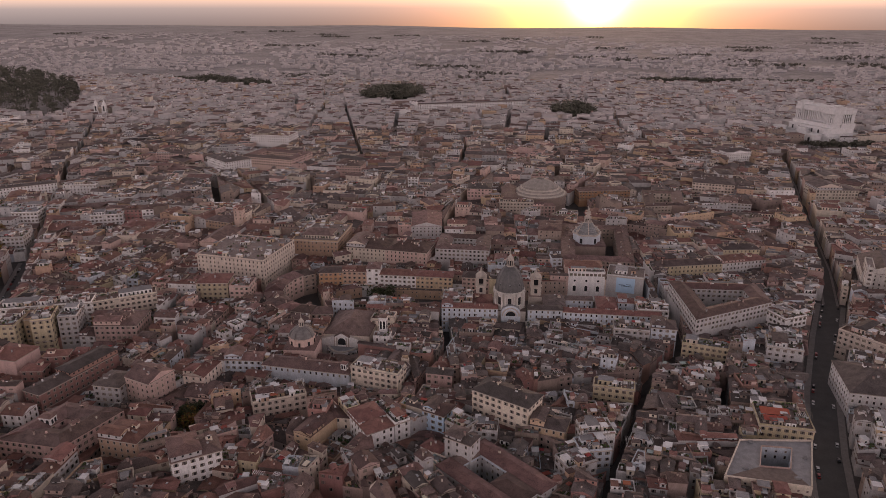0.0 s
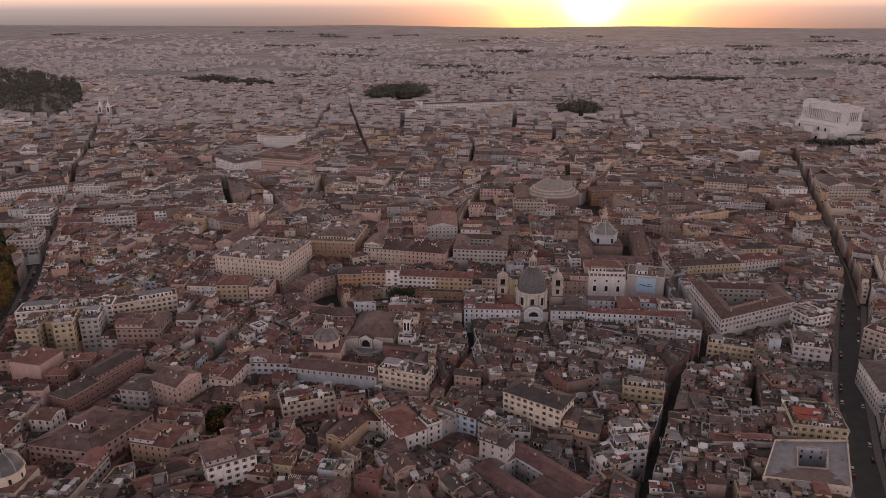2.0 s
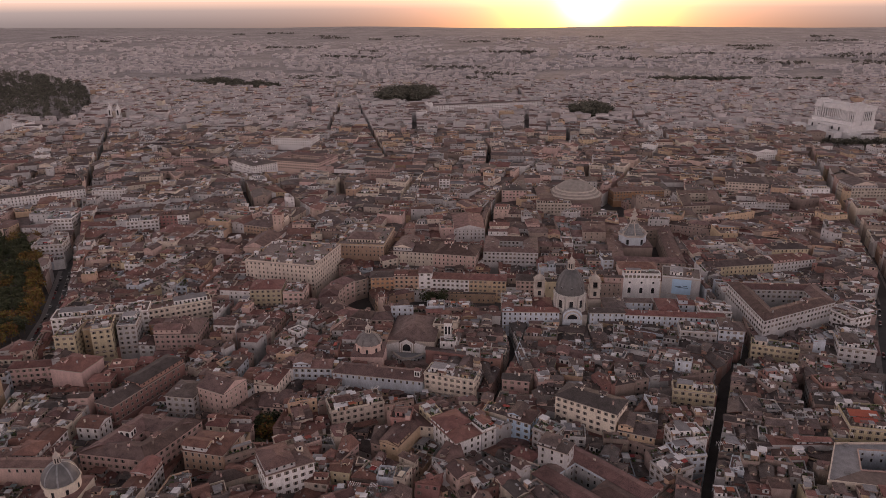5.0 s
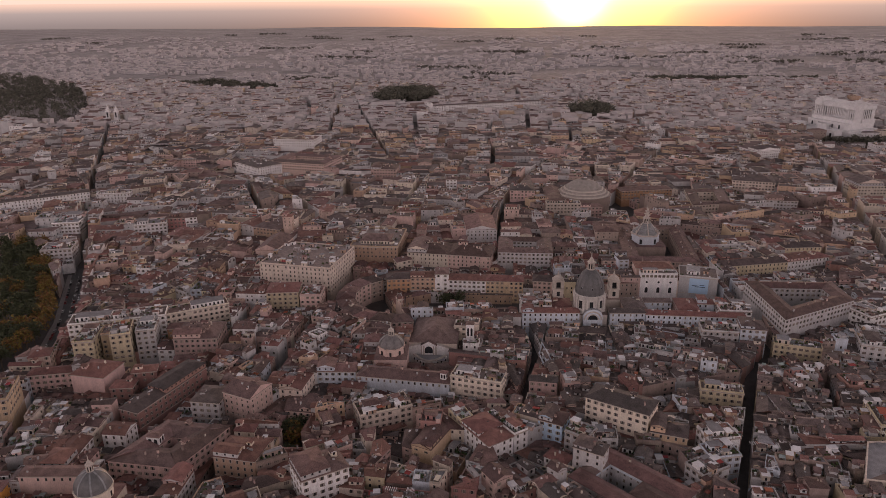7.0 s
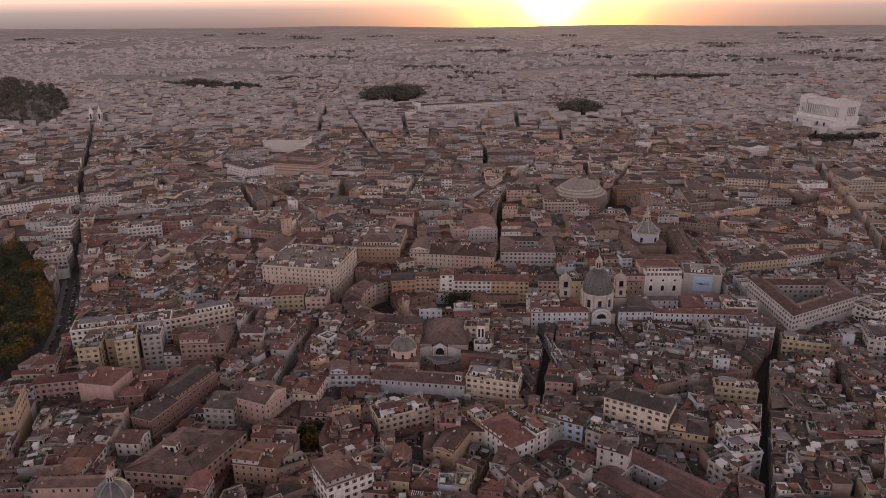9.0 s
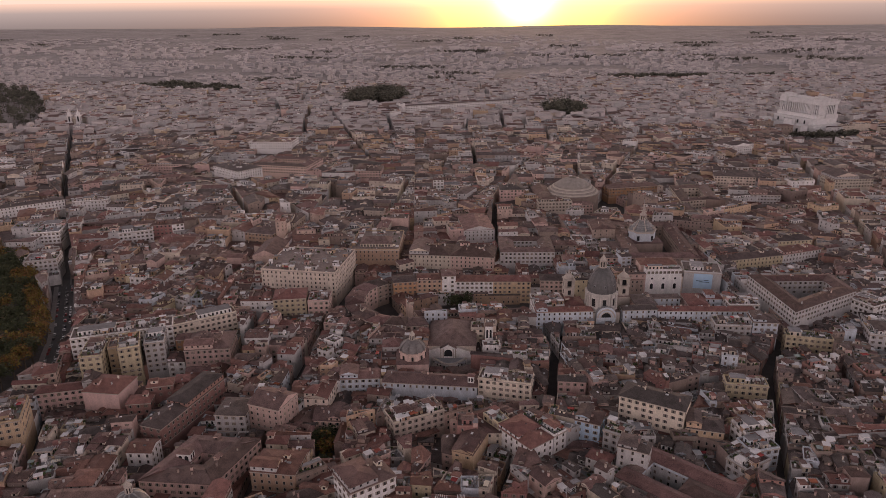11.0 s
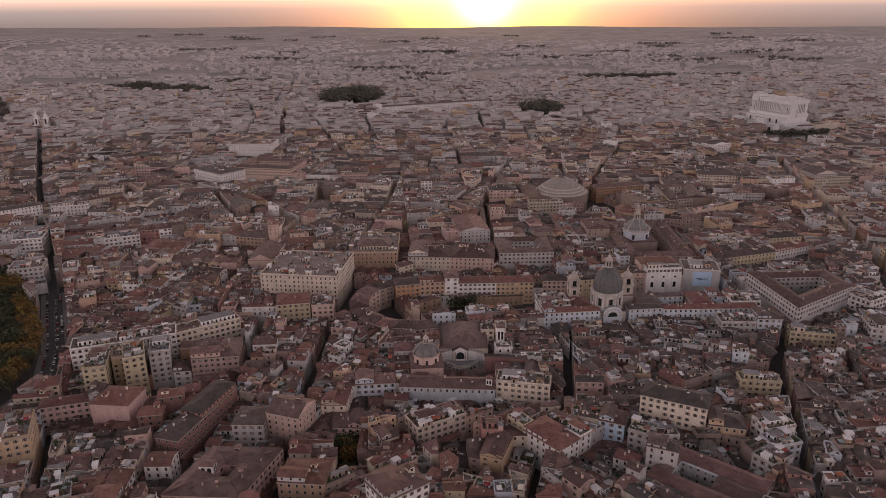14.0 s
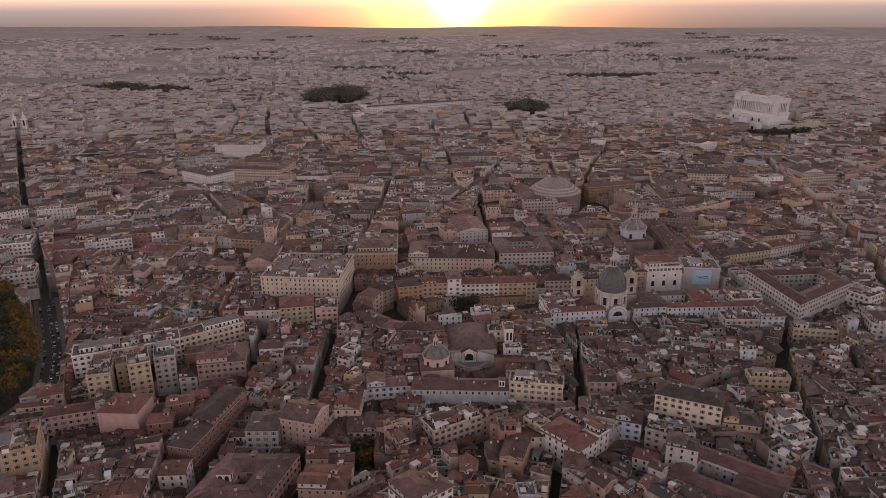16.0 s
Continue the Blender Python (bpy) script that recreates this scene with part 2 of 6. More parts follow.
def clip(p, a, n):
    """What of the outline lies on the side of a to which n points away from (n: outward)."""
    out = []
    for i in range(len(p)):
        q, r = p[i], p[(i + 1) % len(p)]
        dq = (q[0] - a[0]) * n[0] + (q[1] - a[1]) * n[1]
        dr = (r[0] - a[0]) * n[0] + (r[1] - a[1]) * n[1]
        if dq <= 0:
            out.append(q)
        if dq * dr < 0:
            t = dq / (dq - dr)
            out.append((q[0] + t * (r[0] - q[0]), q[1] + t * (r[1] - q[1])))
    return out


def outward(p, i):
    a, b = p[i], p[(i + 1) % len(p)]
    dx, dy = b[0] - a[0], b[1] - a[1]
    n = math.hypot(dx, dy) or 1.0
    return a, (dy / n, -dx / n)


def minus(p, hole):
    """The convex pieces of p outside a convex hole."""
    xs, ys = [q[0] for q in p], [q[1] for q in p]
    hx, hy = [q[0] for q in hole], [q[1] for q in hole]
    if min(xs) > max(hx) or max(xs) < min(hx) or min(ys) > max(hy) or max(ys) < min(hy):
        return [p]
    pieces, rest = [], p
    for i in range(len(hole)):
        a, n = outward(hole, i)
        away = clip(rest, a, (-n[0], -n[1]))
        if len(away) > 2 and area(away) > 1:
            pieces.append(away)
        rest = clip(rest, a, n)
        if len(rest) < 3 or area(rest) < 1:
            return pieces
    return pieces


def inset(p, d):
    out = p
    for i in range(len(p)):
        a, n = outward(p, i)
        out = clip(out, (a[0] - n[0] * d, a[1] - n[1] * d), n)
        if len(out) < 3:
            return []
    return out


def tidy(p, least=0.8):
    """Drops corners that lie too close together."""
    out = []
    for q in p:
        if not out or math.hypot(q[0] - out[-1][0], q[1] - out[-1][1]) > least:
            out.append(q)
    while len(out) > 2 and math.hypot(out[0][0] - out[-1][0], out[0][1] - out[-1][1]) <= least:
        out.pop()
    return out


def spread(p):
    """Direction of the longest edge, and the extents along and across it."""
    best, ux, uy = 0, 1, 0
    for i in range(len(p)):
        a, b = p[i], p[(i + 1) % len(p)]
        l = math.hypot(b[0] - a[0], b[1] - a[1])
        if l > best:
            best, ux, uy = l, (b[0] - a[0]) / l, (b[1] - a[1]) / l
    s = [x * ux + y * uy for x, y in p]
    t = [-x * uy + y * ux for x, y in p]
    return ux, uy, min(s), max(s), min(t), max(t)


def carve(p, size, gap, rng, wobble=0.0):
    """Splits an outline again and again until each piece is under the size, with gaps between."""
    if len(p) < 3 or area(p) < 20:
        return []
    ux, uy, s0, s1, t0, t1 = spread(p)
    if area(p) < size * rng.uniform(0.7, 1.45) and max(s1 - s0, t1 - t0) < 2.6 * math.sqrt(size):
        return [p]
    if s1 - s0 < t1 - t0:
        ux, uy, s0, s1 = -uy, ux, t0, t1
    a = rng.uniform(-wobble, wobble)
    nx, ny = ux * math.cos(a) - uy * math.sin(a), ux * math.sin(a) + uy * math.cos(a)
    cut = s0 + (s1 - s0) * rng.uniform(0.38, 0.62)
    cx, cy = centre(p)
    off = cut - (cx * ux + cy * uy)
    at = (cx + ux * off, cy + uy * off)
    g = gap / 2
    left = clip(p, (at[0] - nx * g, at[1] - ny * g), (nx, ny))
    right = clip(p, (at[0] + nx * g, at[1] + ny * g), (-nx, -ny))
    return carve(left, size, gap, rng, wobble) + carve(right, size, gap, rng, wobble)


def smooth(a, b, v):
    t = min(1.0, max(0.0, (v - a) / (b - a)))
    return t * t * (3 - 2 * t)


def ground_z(x, y):
    """The lie of the land: the river plain, the hills beyond it, the slow rise to the horizon."""
    z = 8 * smooth(620, 1150, y) + 45 * smooth(1000, 5200, y)
    z += 14 * smooth(420, 60, math.hypot(x + 1000, (y - 1050) * 0.7))
    z += 11 * smooth(170, 60, math.hypot(x + 235, y - 1130)) + 10 * smooth(130, 50, math.hypot(x - 135, y - 930))
    z += 7 * math.sin(x / 310 + 1.3) * math.sin(y / 420) * smooth(1200, 1900, y)
    return z - 0.006 * x * smooth(1300, 4300, y)


# ------------------------------------------------------------ houses
def window_mesh(shutter, w=1.0, h=1.65):
    """A window with stone surround, sill, pane and, if given, open shutters; it faces -y."""
    g = Geo()

    def slab(x0, x1, z0, z1, y0, material):
        g.face([(x0, -y0, z0), (x1, -y0, z0), (x1, -y0, z1), (x0, -y0, z1)], material)
        for a, b in (((x0, z0), (x1, z0)), ((x1, z0), (x1, z1)), ((x1, z1), (x0, z1)), ((x0, z1), (x0, z0))):
            g.face([(a[0], 0, a[1]), (b[0], 0, b[1]), (b[0], -y0, b[1]), (a[0], -y0, a[1])], material)

    g.face([(-w / 2, -0.03, 0), (w / 2, -0.03, 0), (w / 2, -0.03, h), (-w / 2, -0.03, h)], PANE)
    for a, b, c, d in ((-w / 2 - 0.13, -w / 2, -0.1, h + 0.15), (w / 2, w / 2 + 0.13, -0.1, h + 0.15), (-w / 2, w / 2, h, h + 0.15), (-w / 2, w / 2, -0.15, 0)):
        slab(a, b, c, d, 0.12, SURROUND)
    slab(-0.04, 0.04, 0, h, 0.06, SHUTTER)
    if shutter:
        slab(-w / 2 - 0.63, -w / 2 - 0.15, 0, h, 0.09, SHUTTER)
        slab(w / 2 + 0.15, w / 2 + 0.63, 0, h, 0.09, SHUTTER)
    return g.mesh("window")


WINDOW = [window_mesh(False), window_mesh(True)]
WALL_PICK = ["cream"] * 5 + ["ochre"] * 3 + ["pink"] * 6 + ["grey"] * 7 + ["white"] * 2 + ["brown"] * 5 + ["red"] * 2 + ["yellow"] + ["pale"] * 2


class Sink:
    """Where a house's pieces go: each to an object of its own, or all into one joined mesh."""

    def __init__(self, joined=None, windows=True):
        self.joined, self.pieces, self.frames, self.windows = joined, [], [], windows
        self.rich, self.panes = False, Geo()

    def piece(self, name):
        if self.joined:
            return self.joined
        g = Geo()
        self.pieces.append((name, g))
        return g


def blob(g, x, y, z, r, material, rng, n=6):
    """A small uneven clump of leaves."""
    prof = [(r * 0.55, z), (r * rng.uniform(0.9, 1.1), z + r * 0.5), (r * rng.uniform(0.7, 1.0), z + r * 1.1), (r * 0.25, z + r * rng.uniform(1.4, 1.8))]
    g.lathe(x, y, prof, material, n, rng.random())


def tile_roof(g, p, z, rng, hip, pitch, tiles, wall):
    """A pitched roof with eaves over a convex outline. Returns the ridge's height."""
    cx, cy = centre(p)
    big = []
    for x, y in p:
        d = math.hypot(x - cx, y - cy) or 1
        k = 1 + 0.55 / d
        big.append((cx + (x - cx) * k, cy + (y - cy) * k))
    ux, uy, s0, s1, t0, t1 = spread(big)
    if s1 - s0 < t1 - t0:
        ux, uy, s0, s1, t0, t1 = -uy, ux, t0, t1, -s1, -s0
    wide, tm = t1 - t0, (t0 + t1) / 2
    cut = min((s1 - s0) / 2 - 0.05, hip * wide / 2)
    top = z + pitch * wide / 2 + 0.25
    ends = []
    for s in (s0 + cut, s1 - cut):
        ends.append((s * ux - tm * uy, s * uy + tm * ux, top))
    sm = (s0 + s1) / 2
    side = [0 if x * ux + y * uy < sm else 1 for x, y in big]
    n = len(big)
    k, st, sw = len(g.v), g.slot(tiles), g.slot(wall)
    g.v.extend((x, y, z - 0.05) for x, y in big)
    g.v.extend((x, y, z + 0.25) for x, y in big)
    g.v.extend(ends)
    for i in range(n):
        j = (i + 1) % n
        g.f.append((k + i, k + j, k + n + j, k + n + i))
        g.m.append(st)
        a, b = side[i], side[j]
        if a == b:
            g.f.append((k + n + i, k + n + j, k + 2 * n + a))
            g.m.append(sw if hip < 0.15 else st)
        else:
            g.f.append((k + n + i, k + n + j, k + 2 * n + b, k + 2 * n + a))
            g.m.append(st)
    return top


def inside(p, x, y, d=0.0):
    for i in range(len(p)):
        a, n = outward(p, i)
        if (x - a[0]) * n[0] + (y - a[1]) * n[1] > -d:
            return False
    return True


def spot(p, rng, d):
    """A random place inside an outline, d from its edges."""
    xs, ys = [q[0] for q in p], [q[1] for q in p]
    for _ in range(12):
        x, y = rng.uniform(min(xs), max(xs)), rng.uniform(min(ys), max(ys))
        if inside(p, x, y, d):
            return x, y
    return None


def windows_on(sink, p, z0, z1, rng, storeys, style, step=3.5, floor=3.6, wmat=PANE):
    n = len(p)
    for i in range(n):
        a, b = p[i], p[(i + 1) % n]
        l = math.hypot(b[0] - a[0], b[1] - a[1])
        if l < 3.6 or sink.joined and rng.random() < 0.2:
            continue
        (ax, ay), (nx, ny) = outward(p, i)
        ux, uy = (b[0] - a[0]) / l, (b[1] - a[1]) / l
        count = max(1, int((l - 1.0) / (step if sink.rich else step * 1.35)))
        gap = l / count
        levels = min(storeys, int((z1 - z0 - 1.0) / floor))
        for k in range(levels):
            z = z1 - 2.6 - floor * k
            if z < z0 + 0.8:
                break
            small = k == 0 and style % 3 == 0
            h, w = (1.0, 0.9) if small else (1.65, 1.0)
            for c in range(count):
                if rng.random() < (0.18 if sink.joined else 0.05):
                    continue
                s = gap * (c + 0.5)
                x, y = ax + ux * s, ay + uy * s
                if sink.joined is None and sink.windows:
                    sink.frames.append((x, y, z, math.atan2(uy, ux), style % 2))
                    continue
                g = sink.joined or sink.panes
                ox, oy = x + nx * 0.04, y + ny * 0.04
                if sink.rich:
                    e = 0.12
                    g.face([(ox - ux * (w / 2 + e), oy - uy * (w / 2 + e), z - e), (ox + ux * (w / 2 + e), oy + uy * (w / 2 + e), z - e),
                            (ox + ux * (w / 2 + e), oy + uy * (w / 2 + e), z + h + e), (ox - ux * (w / 2 + e), oy - uy * (w / 2 + e), z + h + e)], SURROUND)
                    ox, oy = x + nx * 0.09, y + ny * 0.09
                    if style % 2:
                        for q in (-1, 1):
                            m, e2 = q * (w / 2 + 0.4), 0.24
                            g.face([(ox + ux * (m - e2), oy + uy * (m - e2), z), (ox + ux * (m + e2), oy + uy * (m + e2), z),
                                    (ox + ux * (m + e2), oy + uy * (m + e2), z + h), (ox + ux * (m - e2), oy + uy * (m - e2), z + h)], SHUTTER)
                g.face([(ox - ux * w / 2, oy - uy * w / 2, z), (ox + ux * w / 2, oy + uy * w / 2, z),
                        (ox + ux * w / 2, oy + uy * w / 2, z + h), (ox - ux * w / 2, oy - uy * w / 2, z + h)], wmat if rng.random() < 0.6 else SHUTTER)


def terrace_clutter(sink, p, z, rng, amount, turn):
    """Pots, chairs, boxes and rails, too small to tell apart."""
    g = sink.piece("terrace_clutter")
    for _ in range(amount):
        at = spot(p, rng, 0.6)
        if not at:
            continue
        x, y = at
        r = rng.random()
        if r < 0.35:
            g.box(x, y, z, 0.5, 0.5, rng.uniform(0.4, 1.0), rng.choice([LEAF, TERRACE, LEAF]), turn)
        elif r < 0.6:
            g.box(x, y, z, rng.uniform(0.5, 1.4), 0.6, rng.uniform(0.4, 1.1), rng.choice([WHITE, METAL, CLOTH, SHUTTER]), turn)
        elif r < 0.8:
            g.box(x, y, z, rng.uniform(1.5, 4.0), 0.1, 1.0, rng.choice([METAL, SHUTTER, WHITE]), turn + rng.choice([0, math.pi / 2]))
        else:
            g.box(x, y, z, rng.uniform(1.4, 3.0), rng.uniform(1.4, 3.0), rng.uniform(0.15, 0.5), rng.choice([FLAT, TILE, TERRACE, CLOTH_TEAL, PLASTER["red"]]), turn)


def pergola(sink, x, y, z, rng, turn):
    """A light frame of posts and slats over a terrace."""
    g = sink.piece("pergola")
    w, d = rng.uniform(3, 5.5), rng.uniform(2.4, 3.6)
    m = rng.choice([METAL, SHUTTER, WHITE])
    c, s = math.cos(turn), math.sin(turn)
    for px, py in rect(x, y, w, d, turn):
        g.box(px, py, z, 0.12, 0.12, 2.3, m, turn)
    for k in range(6):
        o = -w / 2 + w * k / 5
        g.box(x + o * c, y + o * s, z + 2.3, 0.22, d + 0.4, 0.12, m, turn)


def clutter(sink, p, z, rng, amount, turn):
    """What stands about on a roof terrace."""
    if p[0][1] < 60:
        terrace_clutter(sink, p, z, rng, min(45, int(area(p) / 6)), turn)
    for _ in range(amount):
        at = spot(p, rng, 1.2)
        if not at:
            continue
        x, y = at
        kind = rng.random()
        if kind < 0.28:
            g = sink.piece("planter")
            l = rng.uniform(1.2, 3.0)
            g.box(x, y, z, l, 0.5, 0.5, TERRACE, turn)
            for q in range(2):
                blob(g, x + (q - 0.5) * l * 0.5 * math.cos(turn), y + (q - 0.5) * l * 0.5 * math.sin(turn), z + 0.45, rng.uniform(0.4, 0.8), LEAF, rng)
        elif kind < 0.36:
            pergola(sink, x, y, z, rng, turn)
        elif kind < 0.46:
            g = sink.piece("awning")
            w, d = rng.uniform(2.5, 5), rng.uniform(2, 3.2)
            q = rect(x, y, w, d, turn)
            for cx, cy in q:
                g.box(cx, cy, z, 0.12, 0.12, 2.2, METAL, turn)
            g.prism(q, z + 2.2, z + 2.32, rng.choice([CLOTH, WHITE, CLOTH, WHITE, METAL, CLOTH_RED, CLOTH_TEAL, METAL, TERRACE, CLOTH_RED]), bottom=True)
        elif kind < 0.62:
            g = sink.piece("water_tank")
            g.lathe(x, y, [(0.55, z), (0.6, z + 0.3), (0.6, z + 1.3), (0.3, z + 1.5)], rng.choice([WHITE, METAL]), 8)
        elif kind < 0.82:
            g = sink.piece("roof_hut")
            w, d, h = rng.uniform(2.2, 4.5), rng.uniform(2.2, 4), rng.uniform(2.2, 3)
            g.box(x, y, z, w, d, h, PLASTER[rng.choice(["white", "cream", "pink", "ochre", "grey"])], turn, rng.choice([FLAT, TILE, TERRACE]))
            g.prism(rect(x, y, w + 0.5, d + 0.5, turn), z + h, z + h + 0.2, rng.choice([TILE, WHITE, FLAT, TILE_RED, WHITE, TILE]), bottom=True)
            c, s = math.cos(turn), math.sin(turn)
            g.face([(x + s * (d / 2 + .04) + c * a, y - c * (d / 2 + .04) + s * a, z + b) for a, b in ((-.5, .1), (.5, .1), (.5, 1.9), (-.5, 1.9))], PANE)
        elif kind < 0.92:
            g = sink.piece("air_conditioner")
            g.box(x, y, z, 1.0, 0.5, 0.8, WHITE, turn)
            g.box(x + 0.9, y, z, 0.5, 0.4, 1.1, METAL, turn)
        else:
            g = sink.piece("aerial")
            g.box(x, y, z, 0.1, 0.1, 3.2, METAL, turn)
            g.box(x, y, z + 2.6, 1.6, 0.08, 0.08, METAL, turn)
            g.box(x, y, z + 3.0, 1.1, 0.08, 0.08, METAL, turn)


def chimney(sink, x, y, z, rng, turn):
    g = sink.piece("chimney")
    w, h = rng.uniform(0.6, 1.1), rng.uniform(1.2, 2.2)
    g.box(x, y, z - 1.2, w, 0.6, h + 1.2, PLASTER[rng.choice(["brown", "pink", "cream", "grey"])], turn)
    g.prism(rect(x, y, w + 0.3, 0.9, turn), z + h, z + h + 0.15, TILE, bottom=True)


def build_house(sink, p, z, h, wall, roof, rng, storeys=5, style=0, busy=1.0, tiles=None):
    """Walls, roof, windows and roof things of one house on a convex plot."""
    p = tidy(p)
    if len(p) < 3:
        return
    wm = PLASTER[wall]
    ux, uy, s0, s1, t0, t1 = spread(p)
    turn = math.atan2(uy, ux)
    if tiles is None:
        # Redder tiles leftward paint in warm glare; greyer ones far off paint in haze.
        r, grey_share = rng.random(), smooth(-140, 40, p[0][0]) * smooth(260, 60, p[0][1])
        grey_share = max(grey_share, 0.8 * smooth(220, 420, p[0][1]))
        tiles = TILE_RED if r < 0.34 - 0.26 * grey_share else (TILE_GREY if r > 0.9 - 0.75 * grey_share else TILE)
    sink.piece("wall").prism(p, z, z + h, wm, top=None if roof == "flat" else wm)
    windows_on(sink, p, z, z + h, rng, storeys, style)
    narrow = min(s1 - s0, t1 - t0)
    if roof == "flat":
        g = sink.piece("parapet")
        inner = inset(p, 0.35)
        if len(inner) == len(p):
            k, n = len(g.v), len(p)
            sw = g.slot(wm)
            g.v.extend((x, y, z + h) for x, y in p)
            g.v.extend((x, y, z + h + 1.0) for x, y in p)
            g.v.extend((x, y, z + h + 1.0) for x, y in inner)
            g.v.extend((x, y, z + h) for x, y in inner)
            for i in range(n):
                j = (i + 1) % n
                for lo in range(3):
                    g.f.append((k + lo * n + i, k + lo * n + j, k + (lo + 1) * n + j, k + (lo + 1) * n + i))
                    g.m.append(sw)
        floor = inset(p, 0.35) or p
        sink.piece("terrace_floor").prism(floor, z + h, z + h + 0.06, FLAT if rng.random() < 0.25 and area(p) < 1200 else TERRACE)
        core = inset(p, max(1.8, narrow * rng.uniform(0.14, 0.28)))
        hut_top = z + h + 0.06
        if len(core) > 2 and area(core) > 18 and rng.random() < 0.75:
            u2 = carve(core, max(20, area(core) * 0.55), 0, rng)
            q = tidy(u2[0]) if u2 else []
            if len(q) > 2 and area(q) > 12:
                g = sink.piece("penthouse")
                g.prism(q, z + h, z + h + 3.0, PLASTER[rng.choice(["white", "cream", wall, wall])])
                if rng.random() < 0.6:
                    tile_roof(g, q, z + h + 3.0, rng, 0.6, 0.3, tiles, wm)
                else:
                    g.prism(q, z + h + 3.0, z + h + 3.3, FLAT)
                for i in range(len(q)):
                    a, b = q[i], q[(i + 1) % len(q)]
                    l = math.hypot(b[0] - a[0], b[1] - a[1])
                    o, nn = outward(q, i)
                    for c in range(int(l / 2.6)):
                        s = (c + 0.5) * l / int(l / 2.6)
                        x, y = a[0] + (b[0] - a[0]) * s / l + nn[0] * 0.05, a[1] + (b[1] - a[1]) * s / l + nn[1] * 0.05
                        vx, vy = (b[0] - a[0]) / l * 0.6, (b[1] - a[1]) / l * 0.6
                        g.face([(x - vx, y - vy, z + h + 0.3), (x + vx, y + vy, z + h + 0.3), (x + vx, y + vy, z + h + 2.3), (x - vx, y - vy, z + h + 2.3)], PANE)
        clutter(sink, p, z + h + 0.06, rng, int(busy * area(p) / 12) + 1, turn)
    else:
        hip = 0.0 if roof == "gable" else rng.uniform(0.7, 1.0)
        top = tile_roof(sink.piece("roof"), p, z + h, rng, hip, rng.uniform(0.28, 0.4) if p[0][1] < 200 else rng.uniform(0.16, 0.26), tiles, wm)
        if busy > 0.5 and area(p) > 75 and rng.random() < 0.5:
            q = carve(inset(p, 0.15), area(p) * 0.5, 0.0, rng)
            q = tidy(q[0]) if q else []
            if len(q) > 2 and area(q) > 20:
                up = rng.uniform(1.5, 3.6)
                g = sink.piece("upper_storey")
                g.prism(q, z + h, z + h + up, PLASTER[rng.choice([wall, wall, wall, "grey", "pink"])])
                tile_roof(g, q, z + h + up, rng, rng.choice([0.0, 0.9]), 0.3, tiles, wm)
                for i in range(len(q)):
                    a, b = q[i], q[(i + 1) % len(q)]
                    l = math.hypot(b[0] - a[0], b[1] - a[1])
                    o, nn = outward(q, i)
                    for c in range(int(l / 3.4)):
                        s = (c + 0.5) / int(l / 3.4)
                        x, y = a[0] + (b[0] - a[0]) * s + nn[0] * 0.05, a[1] + (b[1] - a[1]) * s + nn[1] * 0.05
                        vx, vy = (b[0] - a[0]) / l * 0.5, (b[1] - a[1]) / l * 0.5
                        g.face([(x - vx, y - vy, z + h + up - 1.5), (x + vx, y + vy, z + h + up - 1.5), (x + vx, y + vy, z + h + up - 0.4), (x - vx, y - vy, z + h + up - 0.4)], PANE)
        for _ in range(int(busy * (1.5 + area(p) / 30 * rng.random()))):
            at = spot(p, rng, narrow * 0.22)
            if not at:
                continue
            x, y = at
            t = (-x * uy + y * ux) - (t0 + t1) / 2
            rise = (top - z - h) * (1 - abs(t) / max(0.1, (t1 - t0) / 2)) if s1 - s0 >= t1 - t0 else (top - z - h) * 0.5
            zz = z + h + max(0.2, rise)
            r = rng.random()
            if r < 0.56:
                chimney(sink, x, y, zz, rng, turn)
            elif r < 0.82:
                g = sink.piece("skylight")
                g.box(x, y, zz - 0.6, rng.uniform(0.9, 2.2), 1.1, 0.85, METAL, turn, rng.choice([WHITE, METAL, PANE]))
            else:
                g = sink.piece("dormer")
                w, d = rng.uniform(2.4, 4.2), rng.uniform(2.6, 3.6)
                q = rect(x, y, w, d, turn)
                g.prism(q, zz - 1.5, zz + 1.5, PLASTER[rng.choice([wall, wall, "cream", "brown"])])
                tile_roof(g, q, zz + 1.5, rng, 0.0, 0.35, tiles, wm)
                for q2 in (-1, 1):
                    c, s = math.cos(turn), math.sin(turn)
                    oy = q2 * (d / 2 + 0.04)
                    g.face([(x - s * oy + c * a, y + c * oy + s * a, zz + b) for a, b in ((-.55, 0), (.55, 0), (.55, 1.2), (-.55, 1.2))], PANE)


